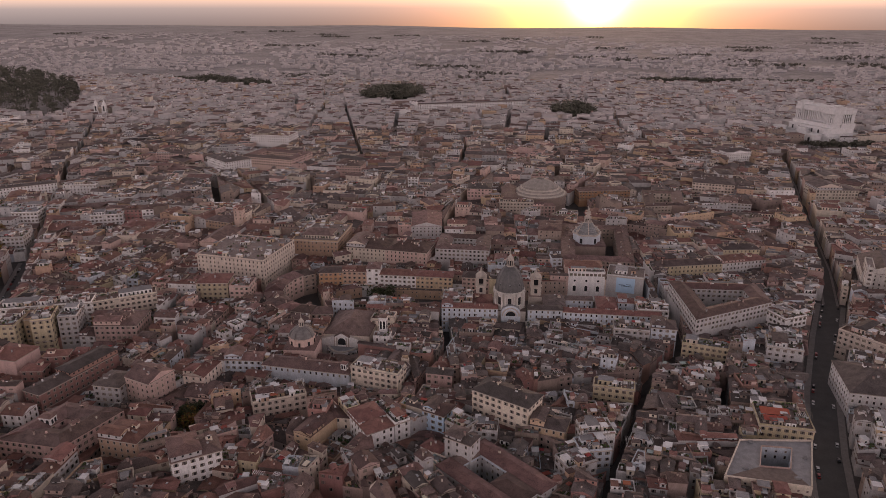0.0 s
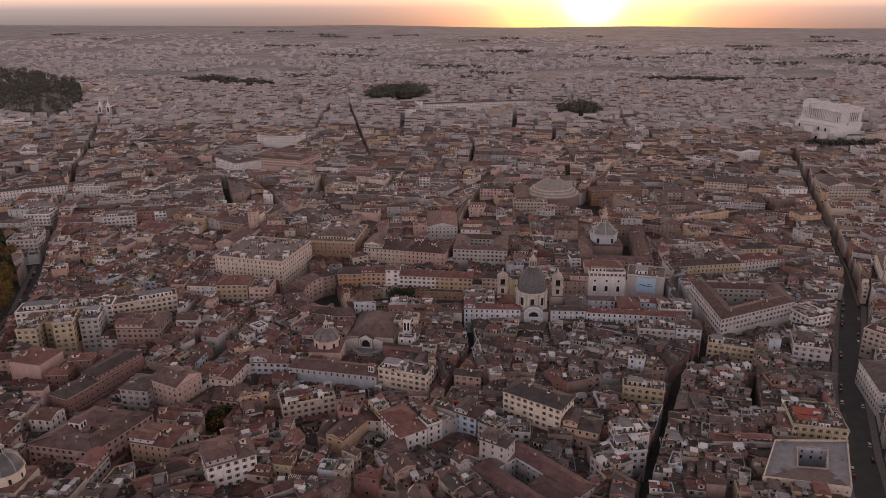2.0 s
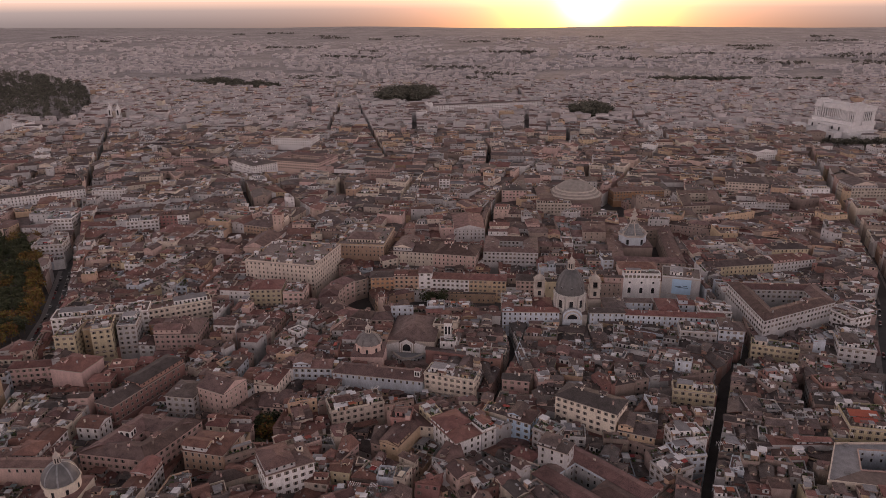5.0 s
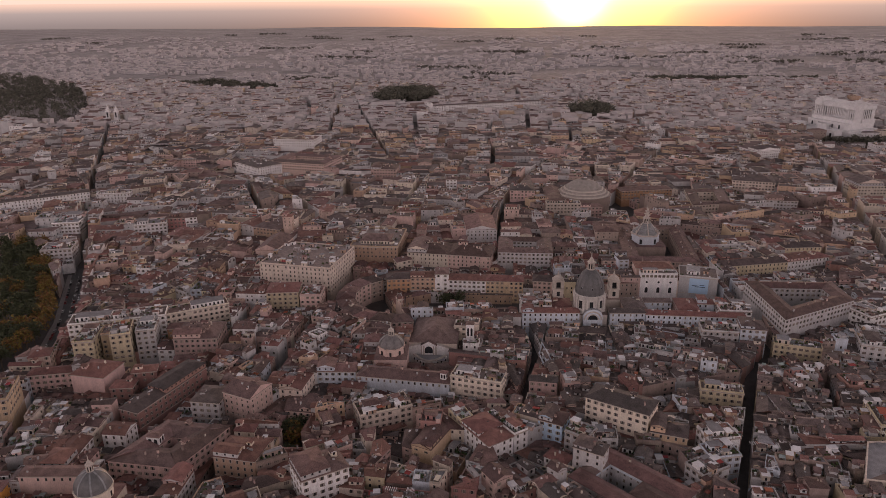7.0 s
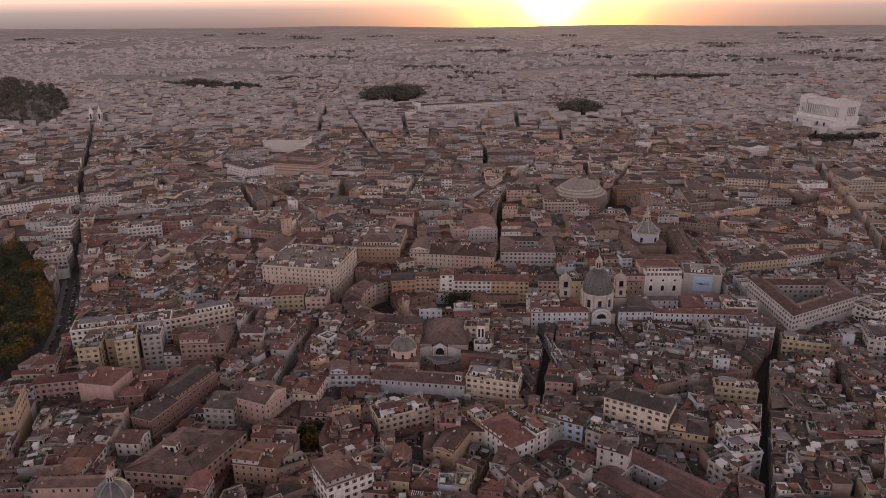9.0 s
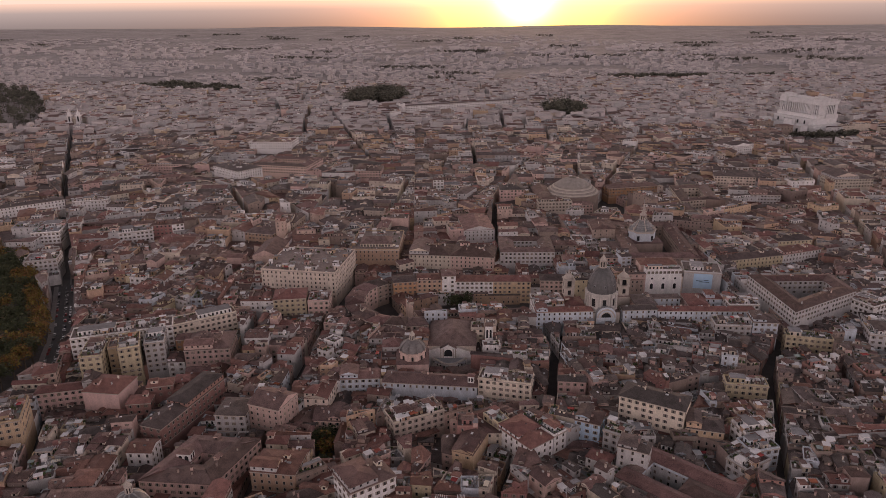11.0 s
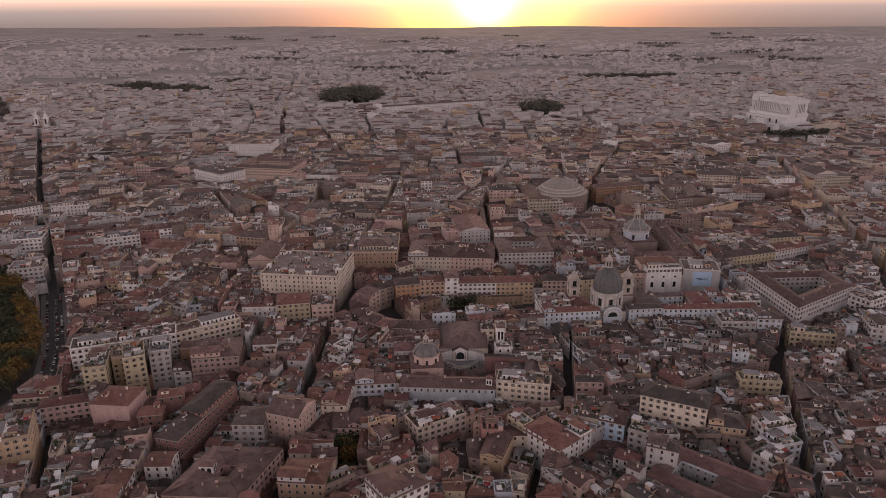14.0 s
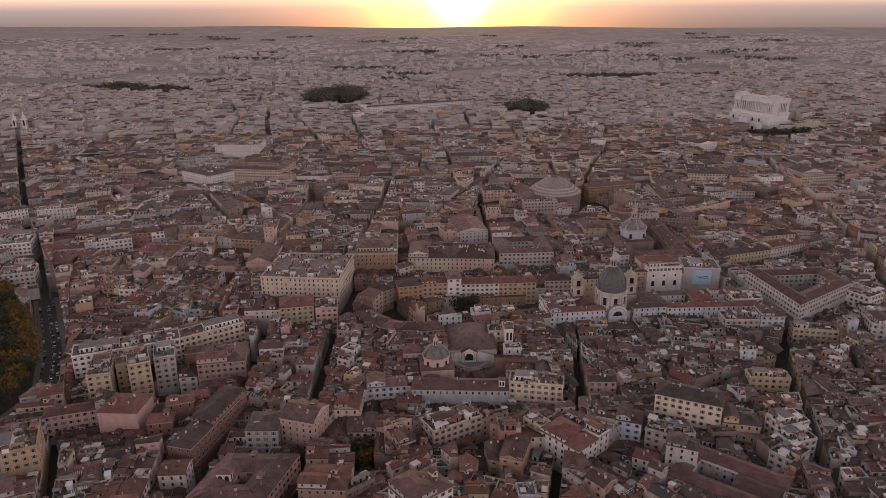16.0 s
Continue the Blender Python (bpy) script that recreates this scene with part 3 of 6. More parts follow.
def house_thing(name, p, z, h, wall, roof, rng, label, category, group="", storeys=6, style=0, busy=1.0, tiles=None, each=True):
    """A house of its own, with its parts under it."""
    cx, cy = centre(p)
    ob = thing(name, cx, cy, z, label, category, group)
    sink = Sink(windows=each)
    sink.rich = True
    sink.panes = Geo()
    build_house(sink, p, z, h, wall, roof, rng, storeys, style, busy, tiles)
    if name == "palazzo" and h > 15 and len(p) == 4:
        for nm, z0, z1, out in (("cornice", z + h - 0.55, z + h - 0.08, 0.45), ("string_course", z + h * 0.42, z + h * 0.42 + 0.35, 0.2)):
            g = Geo()
            k = [1 + out / max(4.0, math.hypot(x - cx, y - cy)) * 1.3 for x, y in p]
            g.prism([(cx + (x - cx) * f, cy + (y - cy) * f) for (x, y), f in zip(p, k)], z0, z1, SURROUND, bottom=True)
            part(nm, g, ob)
    for n, g in sink.pieces:
        pc = part(n, g, ob)
        if pc and n == "terrace_clutter":
            tagged(pc, kind="stuff")
    inv = Matrix.Translation((-cx, -cy, -z))
    for x, y, zz, a, k in sink.frames:
        w = new("window", WINDOW[k])
        w.parent = ob
        w.matrix_basis = inv @ Matrix.Translation((x, y, zz)) @ Matrix.Rotation(a, 4, "Z")
    if sink.panes.f:
        w = part("glazing", sink.panes, ob)
        tagged(w, kind="stuff")
    return ob


# ------------------------------------------------------------ ground and streets
def build_ground():
    g = Geo()
    xs = [-6000, -3500, -2200] + list(range(-1600, 1700, 100)) + [2200, 3500, 6000]
    ys = [-3000, -1200, -600] + list(range(-400, 2000, 100)) + [2400, 3000, 3800, 4800, 6000, 7500]
    k = len(xs)
    for y in ys:
        for x in xs:
            g.v.append((x, y, ground_z(x, y)))
    s = g.slot(EARTH)
    for j in range(len(ys) - 1):
        for i in range(k - 1):
            g.f.append((j * k + i, j * k + i + 1, (j + 1) * k + i + 1, (j + 1) * k + i))
            g.m.append(s)
    tagged(part("ground", g, None, smooth=True), "uneven ground from the old town to the horizon, paled for distant haze", "ground", kind="structure")


def corridor(line, width):
    """The convex strips of a street along a bent line, each a little longer than its stretch."""
    out = []
    for (x0, y0), (x1, y1) in zip(line, line[1:]):
        l = math.hypot(x1 - x0, y1 - y0)
        ux, uy = (x1 - x0) / l, (y1 - y0) / l
        e, w = width * 0.25, width / 2
        out.append([(x0 - ux * e + uy * w, y0 - uy * e - ux * w), (x1 + ux * e + uy * w, y1 + uy * e - ux * w),
                    (x1 + ux * e - uy * w, y1 + uy * e + ux * w), (x0 - ux * e - uy * w, y0 - uy * e + ux * w)])
    return out


def street(name, line, width, material, label, walk_width=0.0, marks=False):
    """A street's surface, 5 cm above the ground, with raised pavements where it has them."""
    road, side, paint = Geo(), Geo(), Geo()
    pts = []
    for (x0, y0), (x1, y1) in zip(line, line[1:]):
        n = max(1, int(math.hypot(x1 - x0, y1 - y0) / 25))
        pts += [(x0 + (x1 - x0) * t / n, y0 + (y1 - y0) * t / n) for t in range(n)]
    pts.append(line[-1])
    rows = []
    for i, (x, y) in enumerate(pts):
        a, b = pts[max(0, i - 1)], pts[min(len(pts) - 1, i + 1)]
        l = math.hypot(b[0] - a[0], b[1] - a[1])
        nx, ny = (b[1] - a[1]) / l, -(b[0] - a[0]) / l
        rows.append((x, y, nx, ny, ground_z(x, y)))
    half = width / 2 - walk_width
    for (x, y, nx, ny, z), (x2, y2, mx, my, z2) in zip(rows, rows[1:]):
        road.face([(x - nx * half, y - ny * half, z + .05), (x + nx * half, y + ny * half, z + .05), (x2 + mx * half, y2 + my * half, z2 + .05), (x2 - mx * half, y2 - my * half, z2 + .05)], material)
        if walk_width:
            for q in (-1, 1):
                i, o = q * half, q * width / 2
                top = [(x + nx * i, y + ny * i, z + .2), (x2 + mx * i, y2 + my * i, z2 + .2), (x2 + mx * o, y2 + my * o, z2 + .2), (x + nx * o, y + ny * o, z + .2)]
                side.face(top, PAVING)
                side.face([(*top[0][:2], z), (*top[1][:2], z2), top[1], top[0]], PAVING)
        if marks:
            dx, dy = x2 - x, y2 - y
            for t in range(3):
                a, b = t / 3, t / 3 + 0.16
                paint.face([(x + dx * a - nx * .12, y + dy * a - ny * .12, z + .07), (x + dx * a + nx * .12, y + dy * a + ny * .12, z + .07),
                            (x + dx * b + nx * .12, y + dy * b + ny * .12, z + .07), (x + dx * b - nx * .12, y + dy * b - ny * .12, z + .07)], LINE)
    ob = part(name, road, None)
    tagged(ob, label, "road", kind="structure")
    if walk_width:
        part("pavement", side, ob, "pale stone pavement with kerbs")
    if marks:
        part("lane_mark", paint, ob, "white painted lane marks")


CORSO = [(124, -230), (144, -153), (157, -115), (181, -55), (218, 25), (249, 88), (277, 165), (307, 265), (337, 372), (364, 452), (420, 640)]
PARIONE = [(8, -235), (32, -160), (46.5, -124), (60, -92), (70, -66), (80, -42), (91, -26), (105, -8), (108, 12), (108, 70), (104, 125)]
ANIMA = [(-72, -92), (-62, -52), (-54, -15), (-60, 30), (-62, 90), (-66, 135), (-72, 200), (-60, 330)]
CORONARI = [(-236, -260), (-230, -134), (-227, -75), (-222, -32), (-216, 31), (-209, 90), (-207, 150), (-178, 300), (-150, 460)]
VICOLO = [(-288, -230), (-276, -110), (-271, -52), (-266, -15), (-264, 45)]
LUNGO = [(-432, -260), (-420, -150), (-408, -60), (-395, -11), (-412, 44), (-455, 145)]
RIPETTA = [(-455, 145), (-497, 240), (-543, 330), (-607, 480), (-676, 640), (-764, 850)]
QUAY_LANE = [(-361, -82), (-353, -112), (-345, -140)]
QUAY = [(-438, -150), (-423, -70), (-409, -12), (-419, 28), (-445, 76), (-481, 140), (-527, 212)]
SCROFA = [(-330, 95), (-285, 180), (-262, 290), (-250, 420)]
CROSS = [(-215, 62), (-150, 112), (-60, 108), (20, 112), (100, 110)]
VECCHIO = [(-150, -118), (-100, -88), (-72, -80), (-20, -88), (40, -66), (70, -60)]
ORSO = [(-370, -95), (-300, -128), (-276, -110)]
SEGNATORI = [(-345, 60), (-300, 58), (-262, 60), (-215, 62)]
STREETS = [(CORSO[:6], 23), (CORSO[5:], 13), (PARIONE[:4], 5), (PARIONE[3:], 6), (ANIMA, 6), (CORONARI, 7), (VICOLO, 7), (QUAY_LANE, 7), (LUNGO, 20), (RIPETTA, 7.5), (SCROFA, 8), (CROSS, 8), (VECCHIO, 6), (SEGNATORI, 8),
           ([(-371, 502), (-300, 455), (-210, 470)], 26), ([(-430, 560), (-330, 400), (-262, 290)], 9), ([(-200, 520), (-330, 1050)], 6.5),
           ([(-560, 600), (-380, 420), (-330, 300)], 9), ([(140, 330), (250, 300), (330, 340)], 9), ([(70, 260), (90, 420), (200, 640)], 8),
           ([(-60, 330), (-20, 480), (60, 640)], 8), ([(240, 560), (365, 452)], 10), ([(-120, 300), (-60, 330), (0, 290)], 8)]
NAVONA = [(-150, 34), (-45, 46), (100, 43), (100, 72), (66, 78), (-60, 80), (-130, 82), (-150, 72)]
OPEN = [[(-50, 45), (100, 43), (100, 75), (68, 82.5), (38, 84.5), (-60, 80)], [(-150, 32), (-50, 45), (-60, 80), (-130, 82), (-150, 72)], [(-206, -116), (-192, -118), (-190, -100), (-204, -98)], [(-217, 62), (-190, 62), (-190, 128), (-213, 128)], [(-202, -134), (-186, -134), (-186, -118.5), (-202, -118.5)], [(-20, 365), (90, 372), (110, 300), (80, 290), (10, 290)],
        [(-432, -260), (-400, -60), (-396, -10), (-420, 60), (-560, 240), (-560, -260)], [(-362, -58), (-296, -54), (-296, -20), (-362, -38)], [(440, 640), (640, 700), (640, 745), (470, 745)]]

build_ground()
town_floor = Geo()
for gx in range(-700, 700, 100):
    for gy in range(-300, 700, 100):
        town_floor.face([(x, y, ground_z(x, y) + 0.02) for x, y in ((gx, gy), (gx + 100, gy), (gx + 100, gy + 100), (gx, gy + 100))], COBBLE)
tagged(part("pavement_old_town", town_floor, None), "dark basalt cobbles of the lanes and courts between houses", "pavement", kind="structure")
street("road_corso", CORSO[:6], 21.5, ASPHALT, "grey asphalt avenue with pale pavements between tall palazzi", 3.6)
street("road_corso", CORSO[5:], 12, ASPHALT, "narrower grey asphalt stretch of the avenue", 1.8)
street("road_riverside", LUNGO, 19, ASPHALT, "asphalt riverside road lined with parked cars and trees", 3.6, True)
street("road_ripetta", RIPETTA, 8, ASPHALT, "straight narrow asphalt street between tall fronts", 1.0)
for line in (QUAY_LANE, PARIONE, ANIMA, CORONARI, VICOLO, SCROFA, CROSS, VECCHIO, SEGNATORI):
    street("road_alley", line, 6.0, COBBLE, "narrow dark cobbled alley between old houses")
quay = Geo()
quay.prism([(-440, -260), (-416, -70), (-405, -10), (-424, 50), (-470, 150), (-560, 250), (-620, 250), (-620, -260)], -0.2, 0.04, COBBLE)
tagged(part("pavement_quay", quay, None), "shaded stone embankment walk under the riverside trees", "pavement", kind="structure")
nav = Geo()
nav.prism(NAVONA, 0.0, 0.06, COBBLE)
tagged(part("pavement_piazza", nav, None), "long cobbled piazza closed in by tall facades", "pavement", kind="structure")

# ------------------------------------------------------------ named buildings, each from its front edge, depth and height
RNG = random.Random(11)
TAKEN = []
FRONTS = [([(-146, -62), (-108, -62), (-108, -34), (-146, -34)], 13)]


def palazzo(a, b, depth, h, wall, roof, label, style=1, busy=0.6, tiles=None, category="palazzo", z=0.0, each=True, name="palazzo", storeys=3, court=None):
    p = quad(a, b, depth)
    TAKEN.append(p)
    FRONTS.append((quad(a, b, -20 if a[1] < 100 else -34), h))
    if a[1] < 100:
        for i in (1, 3):
            if outward(p, i)[1][1] < -0.3:
                FRONTS.append((quad(p[i], p[(i + 1) % 4], -15), h))
    each = each and (a[1] < -100 or 10 < a[1] < 20)
    if not each and storeys == 3 and a[1] < 100:
        storeys = 6
    return house_thing(name, p, z, h, wall, roof, RNG, label, category, storeys=storeys, style=style, busy=busy, tiles=tiles, each=each)


def wings(outline, thick, h, wall, label, hole_floor=True, name="palazzo", tiles=None, z=0.0, each=True, roof="hip"):
    """A palazzo round a courtyard: one wing along each side of a convex outline."""
    TAKEN.append(outline)
    tiles = tiles or TILE
    for i in range(len(outline)):
        (x0, y0), (nx, ny) = outward(outline, i)
        if ny < -0.3:
            FRONTS.append((quad(outline[i], outline[(i + 1) % len(outline)], -20 if y0 < 100 else -34), h))
    cx, cy = centre(outline)
    ob = thing(name, cx, cy, z, label, "palazzo")
    inner = inset(outline, thick)
    n = len(outline)
    for i in range(n):
        j = (i + 1) % n
        p = [outline[i], outline[j], inner[j], inner[i]]
        sink = Sink(windows=each)
        sink.rich = True
        build_house(sink, p, z, h + 0.15 * (i % 2), wall, roof, RNG, 3, 1, 0.4, tiles)
        for nm, g in sink.pieces:
            part(nm, g, ob)
        for x, y, zz, a, k in sink.frames:
            w = new("window", WINDOW[k])
            w.parent = ob
            w.matrix_basis = Matrix.Translation((-cx, -cy, -z)) @ Matrix.Translation((x, y, zz)) @ Matrix.Rotation(a, 4, "Z")
        if sink.panes.f:
            tagged(part("glazing", sink.panes, ob), kind="stuff")
    return ob


palazzo((-36, -106), (-6, -124), 17, 27, "cream", "hip", "tall cream plaster palazzo with brown tiled roof and shuttered windows", 1, storeys=5)
palazzo((-5, -125), (13, -131), 13, 18, "ochre", "hip", "low ochre house with a plain brown tiled roof", 2)
palazzo((-104, -121), (-90, -141), 16, 19, "white", "hip", "white plaster house with a red tiled hipped roof", 2, tiles=TILE_RED, storeys=4)
palazzo((-90.4, -111.6), (-76.4, -131.6), 9, 19.5, "white", "flat", "white house with a glazed terrace and awnings", 2, 2.0)
palazzo((-63, -119), (-51, -125), 13, 21, "blue", "hip", "bright pale blue house with few windows and a brown roof", 3)
palazzo((-50, -128), (-40, -135.5), 12, 20, "grey", "flat", "grey house with a terrace and orange-red roof hut", 1, 1.6)
palazzo((-36, -128), (-22, -129), 12, 15, "white", "flat", "low house with white awnings on its terrace", 1, 2.2)
palazzo((-62, -142), (-52, -149), 9, 14, "white", "hip", "low whitish house with a red roof", 2, tiles=TILE_RED)
palazzo((-49, -151), (-36, -158), 10, 26, "grey", "hip", "grey stone tower house with a low tiled roof", 2)


def four_wings(turn, u, v, cu, cv, h, wall, tiles, label):
    """A palazzo of four tiled wings of unequal depth round an oblong court; u, v: extents along and across the turned axes."""
    c, si = math.cos(turn), math.sin(turn)

    def quarter(u0, u1, v0, v1):
        return [(a * c - b * si, a * si + b * c) for a, b in ((u0, v0), (u1, v0), (u1, v1), (u0, v1))]

    whole = quarter(*u, *v)
    TAKEN.append(whole)
    cx, cy = centre(whole)
    ob = thing("palazzo", cx, cy, 0, label, "palazzo")
    for k, q in enumerate((quarter(*u, v[0], cv[0]), quarter(*u, cv[1], v[1]), quarter(u[0], cu[0], *cv), quarter(cu[1], u[1], *cv))):
        sink = Sink(windows=False)
        sink.rich = True
        build_house(sink, q, 0, h - 0.2 * (k // 2), wall, "hip", RNG, 4, 0, 0.12, tiles)
        for nm, g in sink.pieces:
            part(nm, g, ob)
        if sink.panes.f:
            tagged(part("glazing", sink.panes, ob), kind="stuff")
    rim = Geo()
    inner = quarter(*cu, *cv)
    for i in range(4):
        (x0, y0), (x1, y1) = inner[i], inner[(i + 1) % 4]
        rim.prism(quad((x0, y0), (x1, y1), 0.5), h - 1.2, h - 0.5, PLASTER["pale"], bottom=True)
    part("cornice", rim, ob)


def felt_block():
    """A flat felt roof with a low parapet and a sunken light court."""
    outer = [(84, -166.5), (122, -173), (138, -134.5), (101, -136)]
    hole = [(104, -157.5), (117.5, -158.5), (124.5, -142), (110.5, -141)]
    TAKEN.append(outer)
    cx, cy = centre(outer)
    ob = thing("palazzo", cx, cy, 0, "square palazzo with grey felt roof and a sunken red-walled court", "palazzo")
    w, r, par, court = Geo(), Geo(), Geo(), Geo()
    w.prism(outer, 0, 20, PLASTER["cream"], top=False)
    for i in range(4):
        j = (i + 1) % 4
        r.face([(*outer[i], 20), (*outer[j], 20), (*hole[j], 20), (*hole[i], 20)], FLAT if i else TERRACE)
        par.prism(quad(outer[i], outer[j], 0.6), 20, 20.9, PLASTER["cream"])
        par.prism(quad(hole[j], hole[i], 0.5), 20, 20.7, PLASTER["pink"])
        court.face([(*hole[i], 20), (*hole[j], 20), (*hole[j], 9), (*hole[i], 9)], PLASTER["red" if i == 3 else "pale"])
    court.face([(*q, 9) for q in hole], TERRACE)
    part("wall", w, ob)
    part("roof", r, ob, "grey roofing felt with a brown strip")
    part("parapet", par, ob)
    part("light_court", court, ob, "sunken court with one red wall")
    sink = Sink(windows=False)
    sink.rich = True
    windows_on(sink, outer, 0, 20, RNG, 4, 0)
    windows_on(sink, hole[::-1], 9, 20, RNG, 2, 0)
    tagged(part("glazing", sink.panes, ob), kind="stuff")
    for x, y, a in ((96, -160, 0.1), (128, -150, 1.2), (106, -137.8, 0.0), (118, -166, 0.2)):
        g = Geo()
        g.box(x, y, 20, 2.4, 1.4, 0.9, METAL, a, FLAT)
        part("skylight", g, ob)


def big_awning(x, y, z, w, d, turn, material, label):
    """A broad sloping awning over a terrace on four posts."""
    ob = thing("awning", x, y, z, label, "awning")
    q = rect(x, y, w, d, turn)
    for px, py in q:
        g = Geo()
        g.box(px, py, z, 0.12, 0.12, 2.4, METAL, turn)
        part("post", g, ob)
    g = Geo()
    lift = (0.0, 0.0, 0.9, 0.9)
    low, high = [(px, py, z + 2.3 + e) for (px, py), e in zip(q, lift)], [(px, py, z + 2.4 + e) for (px, py), e in zip(q, lift)]
    g.face(high, material)
    g.face(low[::-1], material)
    for i in range(4):
        j = (i + 1) % 4
        g.face([low[i], low[j], high[j], high[i]], material)
    part("cloth", g, ob)


four_wings(radians(-45), (77.5, 125.5), (-152, -118), (85.5, 104.5), (-142, -129), 17, "grey", TILE, "dark palazzo with red-brown tiled wings round an oblong court")
felt_block()
big_awning(128, -110, 19.1, 15, 6, -0.15, CLOTH_RED, "broad red awning over a planted roof terrace")
big_awning(126, -117, 19.1, 12, 4, -0.15, CLOTH_RED, "long red awning beside a white parapet")
palazzo((12, -161), (27, -153), 12, 17, "grey", "flat", "grey house stepped with crowded planted terraces", 1, 2.4)
palazzo((19, -149), (35, -146), 12, 18.5, "pale", "flat", "pale house with balconies and a crowded roof terrace", 1, 2.6)
palazzo((22, -136), (39, -133), 13, 20, "white", "flat", "tall whitish house with stepped roof terraces", 1, 2.2)
palazzo((117, -119.5), (144, -124), 26, 19, "yellow", "flat", "pale yellow palazzo with red awnings on its terrace", 1, 1.0)
wings([(115, -3), (178, 31), (178, 65), (113, 67)], 13, 26, "grey", "huge pale stone palazzo with brown roofs round a trapezoid courtyard", each=False)
palazzo((103, -17), (131, -26), 11, 15, "yellow", "flat", "yellow house with a long planted terrace", 1, 1.6)
palazzo((182, 14), (200, 22), 22, 20, "white", "flat", "white apartment house with balconied terraces", 1, 1.2)
palazzo((155, -26), (176, -32), 20, 19, "grey", "flat", "grey house with many small roof terraces", 1, 1.4)
palazzo((184, -78), (240, -88), 40, 16.5, "white", "hip", "broad whitish palazzo flank under a wide brown roof", 0)
palazzo((211, -2), (232, -28), 32, 21, "cream", "flat", "cream palazzo with long rows of windows on the avenue", 1)
palazzo((177, -122), (206, -130), 26, 17, "white", "flat", "white corner block with a crowded roof terrace", 1, 1.4)
WHITE_CHURCH = palazzo((38, 85), (67, 84), 8, 25, "white", "flat", "white church back wall with arched windows and round openings", 2, 0.4, name="church", category="church", storeys=0)
palazzo((36, 94), (66, 93), 16, 26.5, "pink", "hip", "red tiled nave roof behind the white church wall", 0, 0.2, tiles=TILE_RED, storeys=0)
palazzo((68, 83), (96, 76), 24, 24, "grey", "flat", "grey block wrapped in scaffold netting", 0, 0.3, storeys=0)
palazzo((-61, 21.5), (-20, 21.5), 9, 19.5, "pale", "hip", "long pale grey palazzo wing with small windows and tiled roof", 2)
palazzo((-61, 31), (-39, 31), 22, 20, "white", "flat", "palazzo roof terrace crowded with white tables and parasols", 2, 3.0)
palazzo((-38.5, 31), (-24, 31), 17, 19.5, "pink", "hip", "inner palazzo wing with a plain brown roof", 0, 0.3)
palazzo((2, 21.5), (27, 21.5), 9, 19.5, "pale", "hip", "pale palazzo wing with dark square windows beside the dome", 2)
palazzo((27.5, 21.3), (97, 16), 9, 18.5, "pale", "hip", "very long low palazzo wing with a brown tiled roof", 2)
palazzo((14, 31), (30, 31), 20, 19, "pink", "hip", "deep inner wing with a broad brown tiled roof", 0, 0.3)
palazzo((32, 45), (52, 44.5), 8, 18, "pale", "hip", "pale blue-grey courtyard wing with square windows", 2)
palazzo((53, 29.5), (68, 28.5), 22, 18.5, "pink", "hip", "broad reddish tiled roof wing between two courtyards", 0, 0.3, tiles=TILE_RED)
palazzo((70, 41), (82, 40), 9, 18.5, "pale", "hip", "short pale courtyard wing with a red-brown roof", 2, tiles=TILE_RED)
palazzo((82, 27), (104, 25.5), 20, 19, "white", "flat", "white palazzo roof terrace with pergola and awnings", 1, 2.2)
palazzo((60, -3), (84, -6), 14, 17.5, "grey", "flat", "greyish house with pink terrace huts", 1, 1.2)
palazzo((84.5, -6.5), (101, -9), 15, 21, "pale", "hip", "pale blue-grey corner house with rows of windows", 1, storeys=4)
palazzo((-166, 84), (-147, 86), 14, 20, "orange", "hip", "burnt orange plaster house on the piazza", 1)
palazzo((-147, 86), (-127, 86), 14, 21, "ochre", "hip", "deep ochre plaster house on the piazza", 1)
palazzo((-127, 86), (-116, 86), 15, 24, "white", "hip", "narrow tall white house on the piazza", 1)
palazzo((-116, 86), (-86, 84), 14, 19, "white", "hip", "white house with rows of dark windows on the piazza", 1)
palazzo((-86, 84), (-56, 82), 14, 19, "ochre", "hip", "pale ochre house with brown tiled roof on the piazza", 1)
palazzo((-48, 84), (-26, 82), 14, 19, "pink", "hip", "pink house beside the bell tower", 1)
palazzo((-273, 97), (-212, 84), 56, 29, "cream", "flat", "big cream palazzo with a roof terrace and small altana", 2, 0.35)
palazzo((-254, 46), (-230, 48), 20, 24, "yellow", "hip", "pale yellow corner palazzo with rows of windows", 1)
palazzo((-229, 48), (-213, 48), 18, 21, "pink", "flat", "pinkish house with a roof terrace", 1)
palazzo((-206, 150), (-163, 147), 54, 25.5, "ochre", "flat", "tall ochre-grey palazzo with a plain roof terrace", 2, 0.35)
palazzo((-154, 142), (-118, 136), 30, 23, "cream", "hip", "pale cream palazzo with rows of windows", 2)
palazzo((-118, 136), (-81, 129), 30, 23, "pink", "hip", "dusty pink palazzo with rows of windows", 2)
wings(quad((-74, 142), (-26, 139), 44), 13, 23, "grey", "large grey stone palazzo with many windows round a court", each=False)
wings([(36, 134), (100, 130), (112, 236), (48, 240)], 13, 18, "brown", "brick palazzo with long tiled wings round a courtyard", each=False)
wings([(144, 303), (188, 311), (200, 372), (154, 372)], 12, 20, "cream", "pale palazzo with low wings round a courtyard", each=False)
palazzo((118, 123), (176, 135), 14, 17, "yellow", "hip", "long yellow palazzo with tiled roof", 2)
palazzo((176, 135), (217, 148), 14, 17, "white", "hip", "long white palazzo with tiled roof", 2)
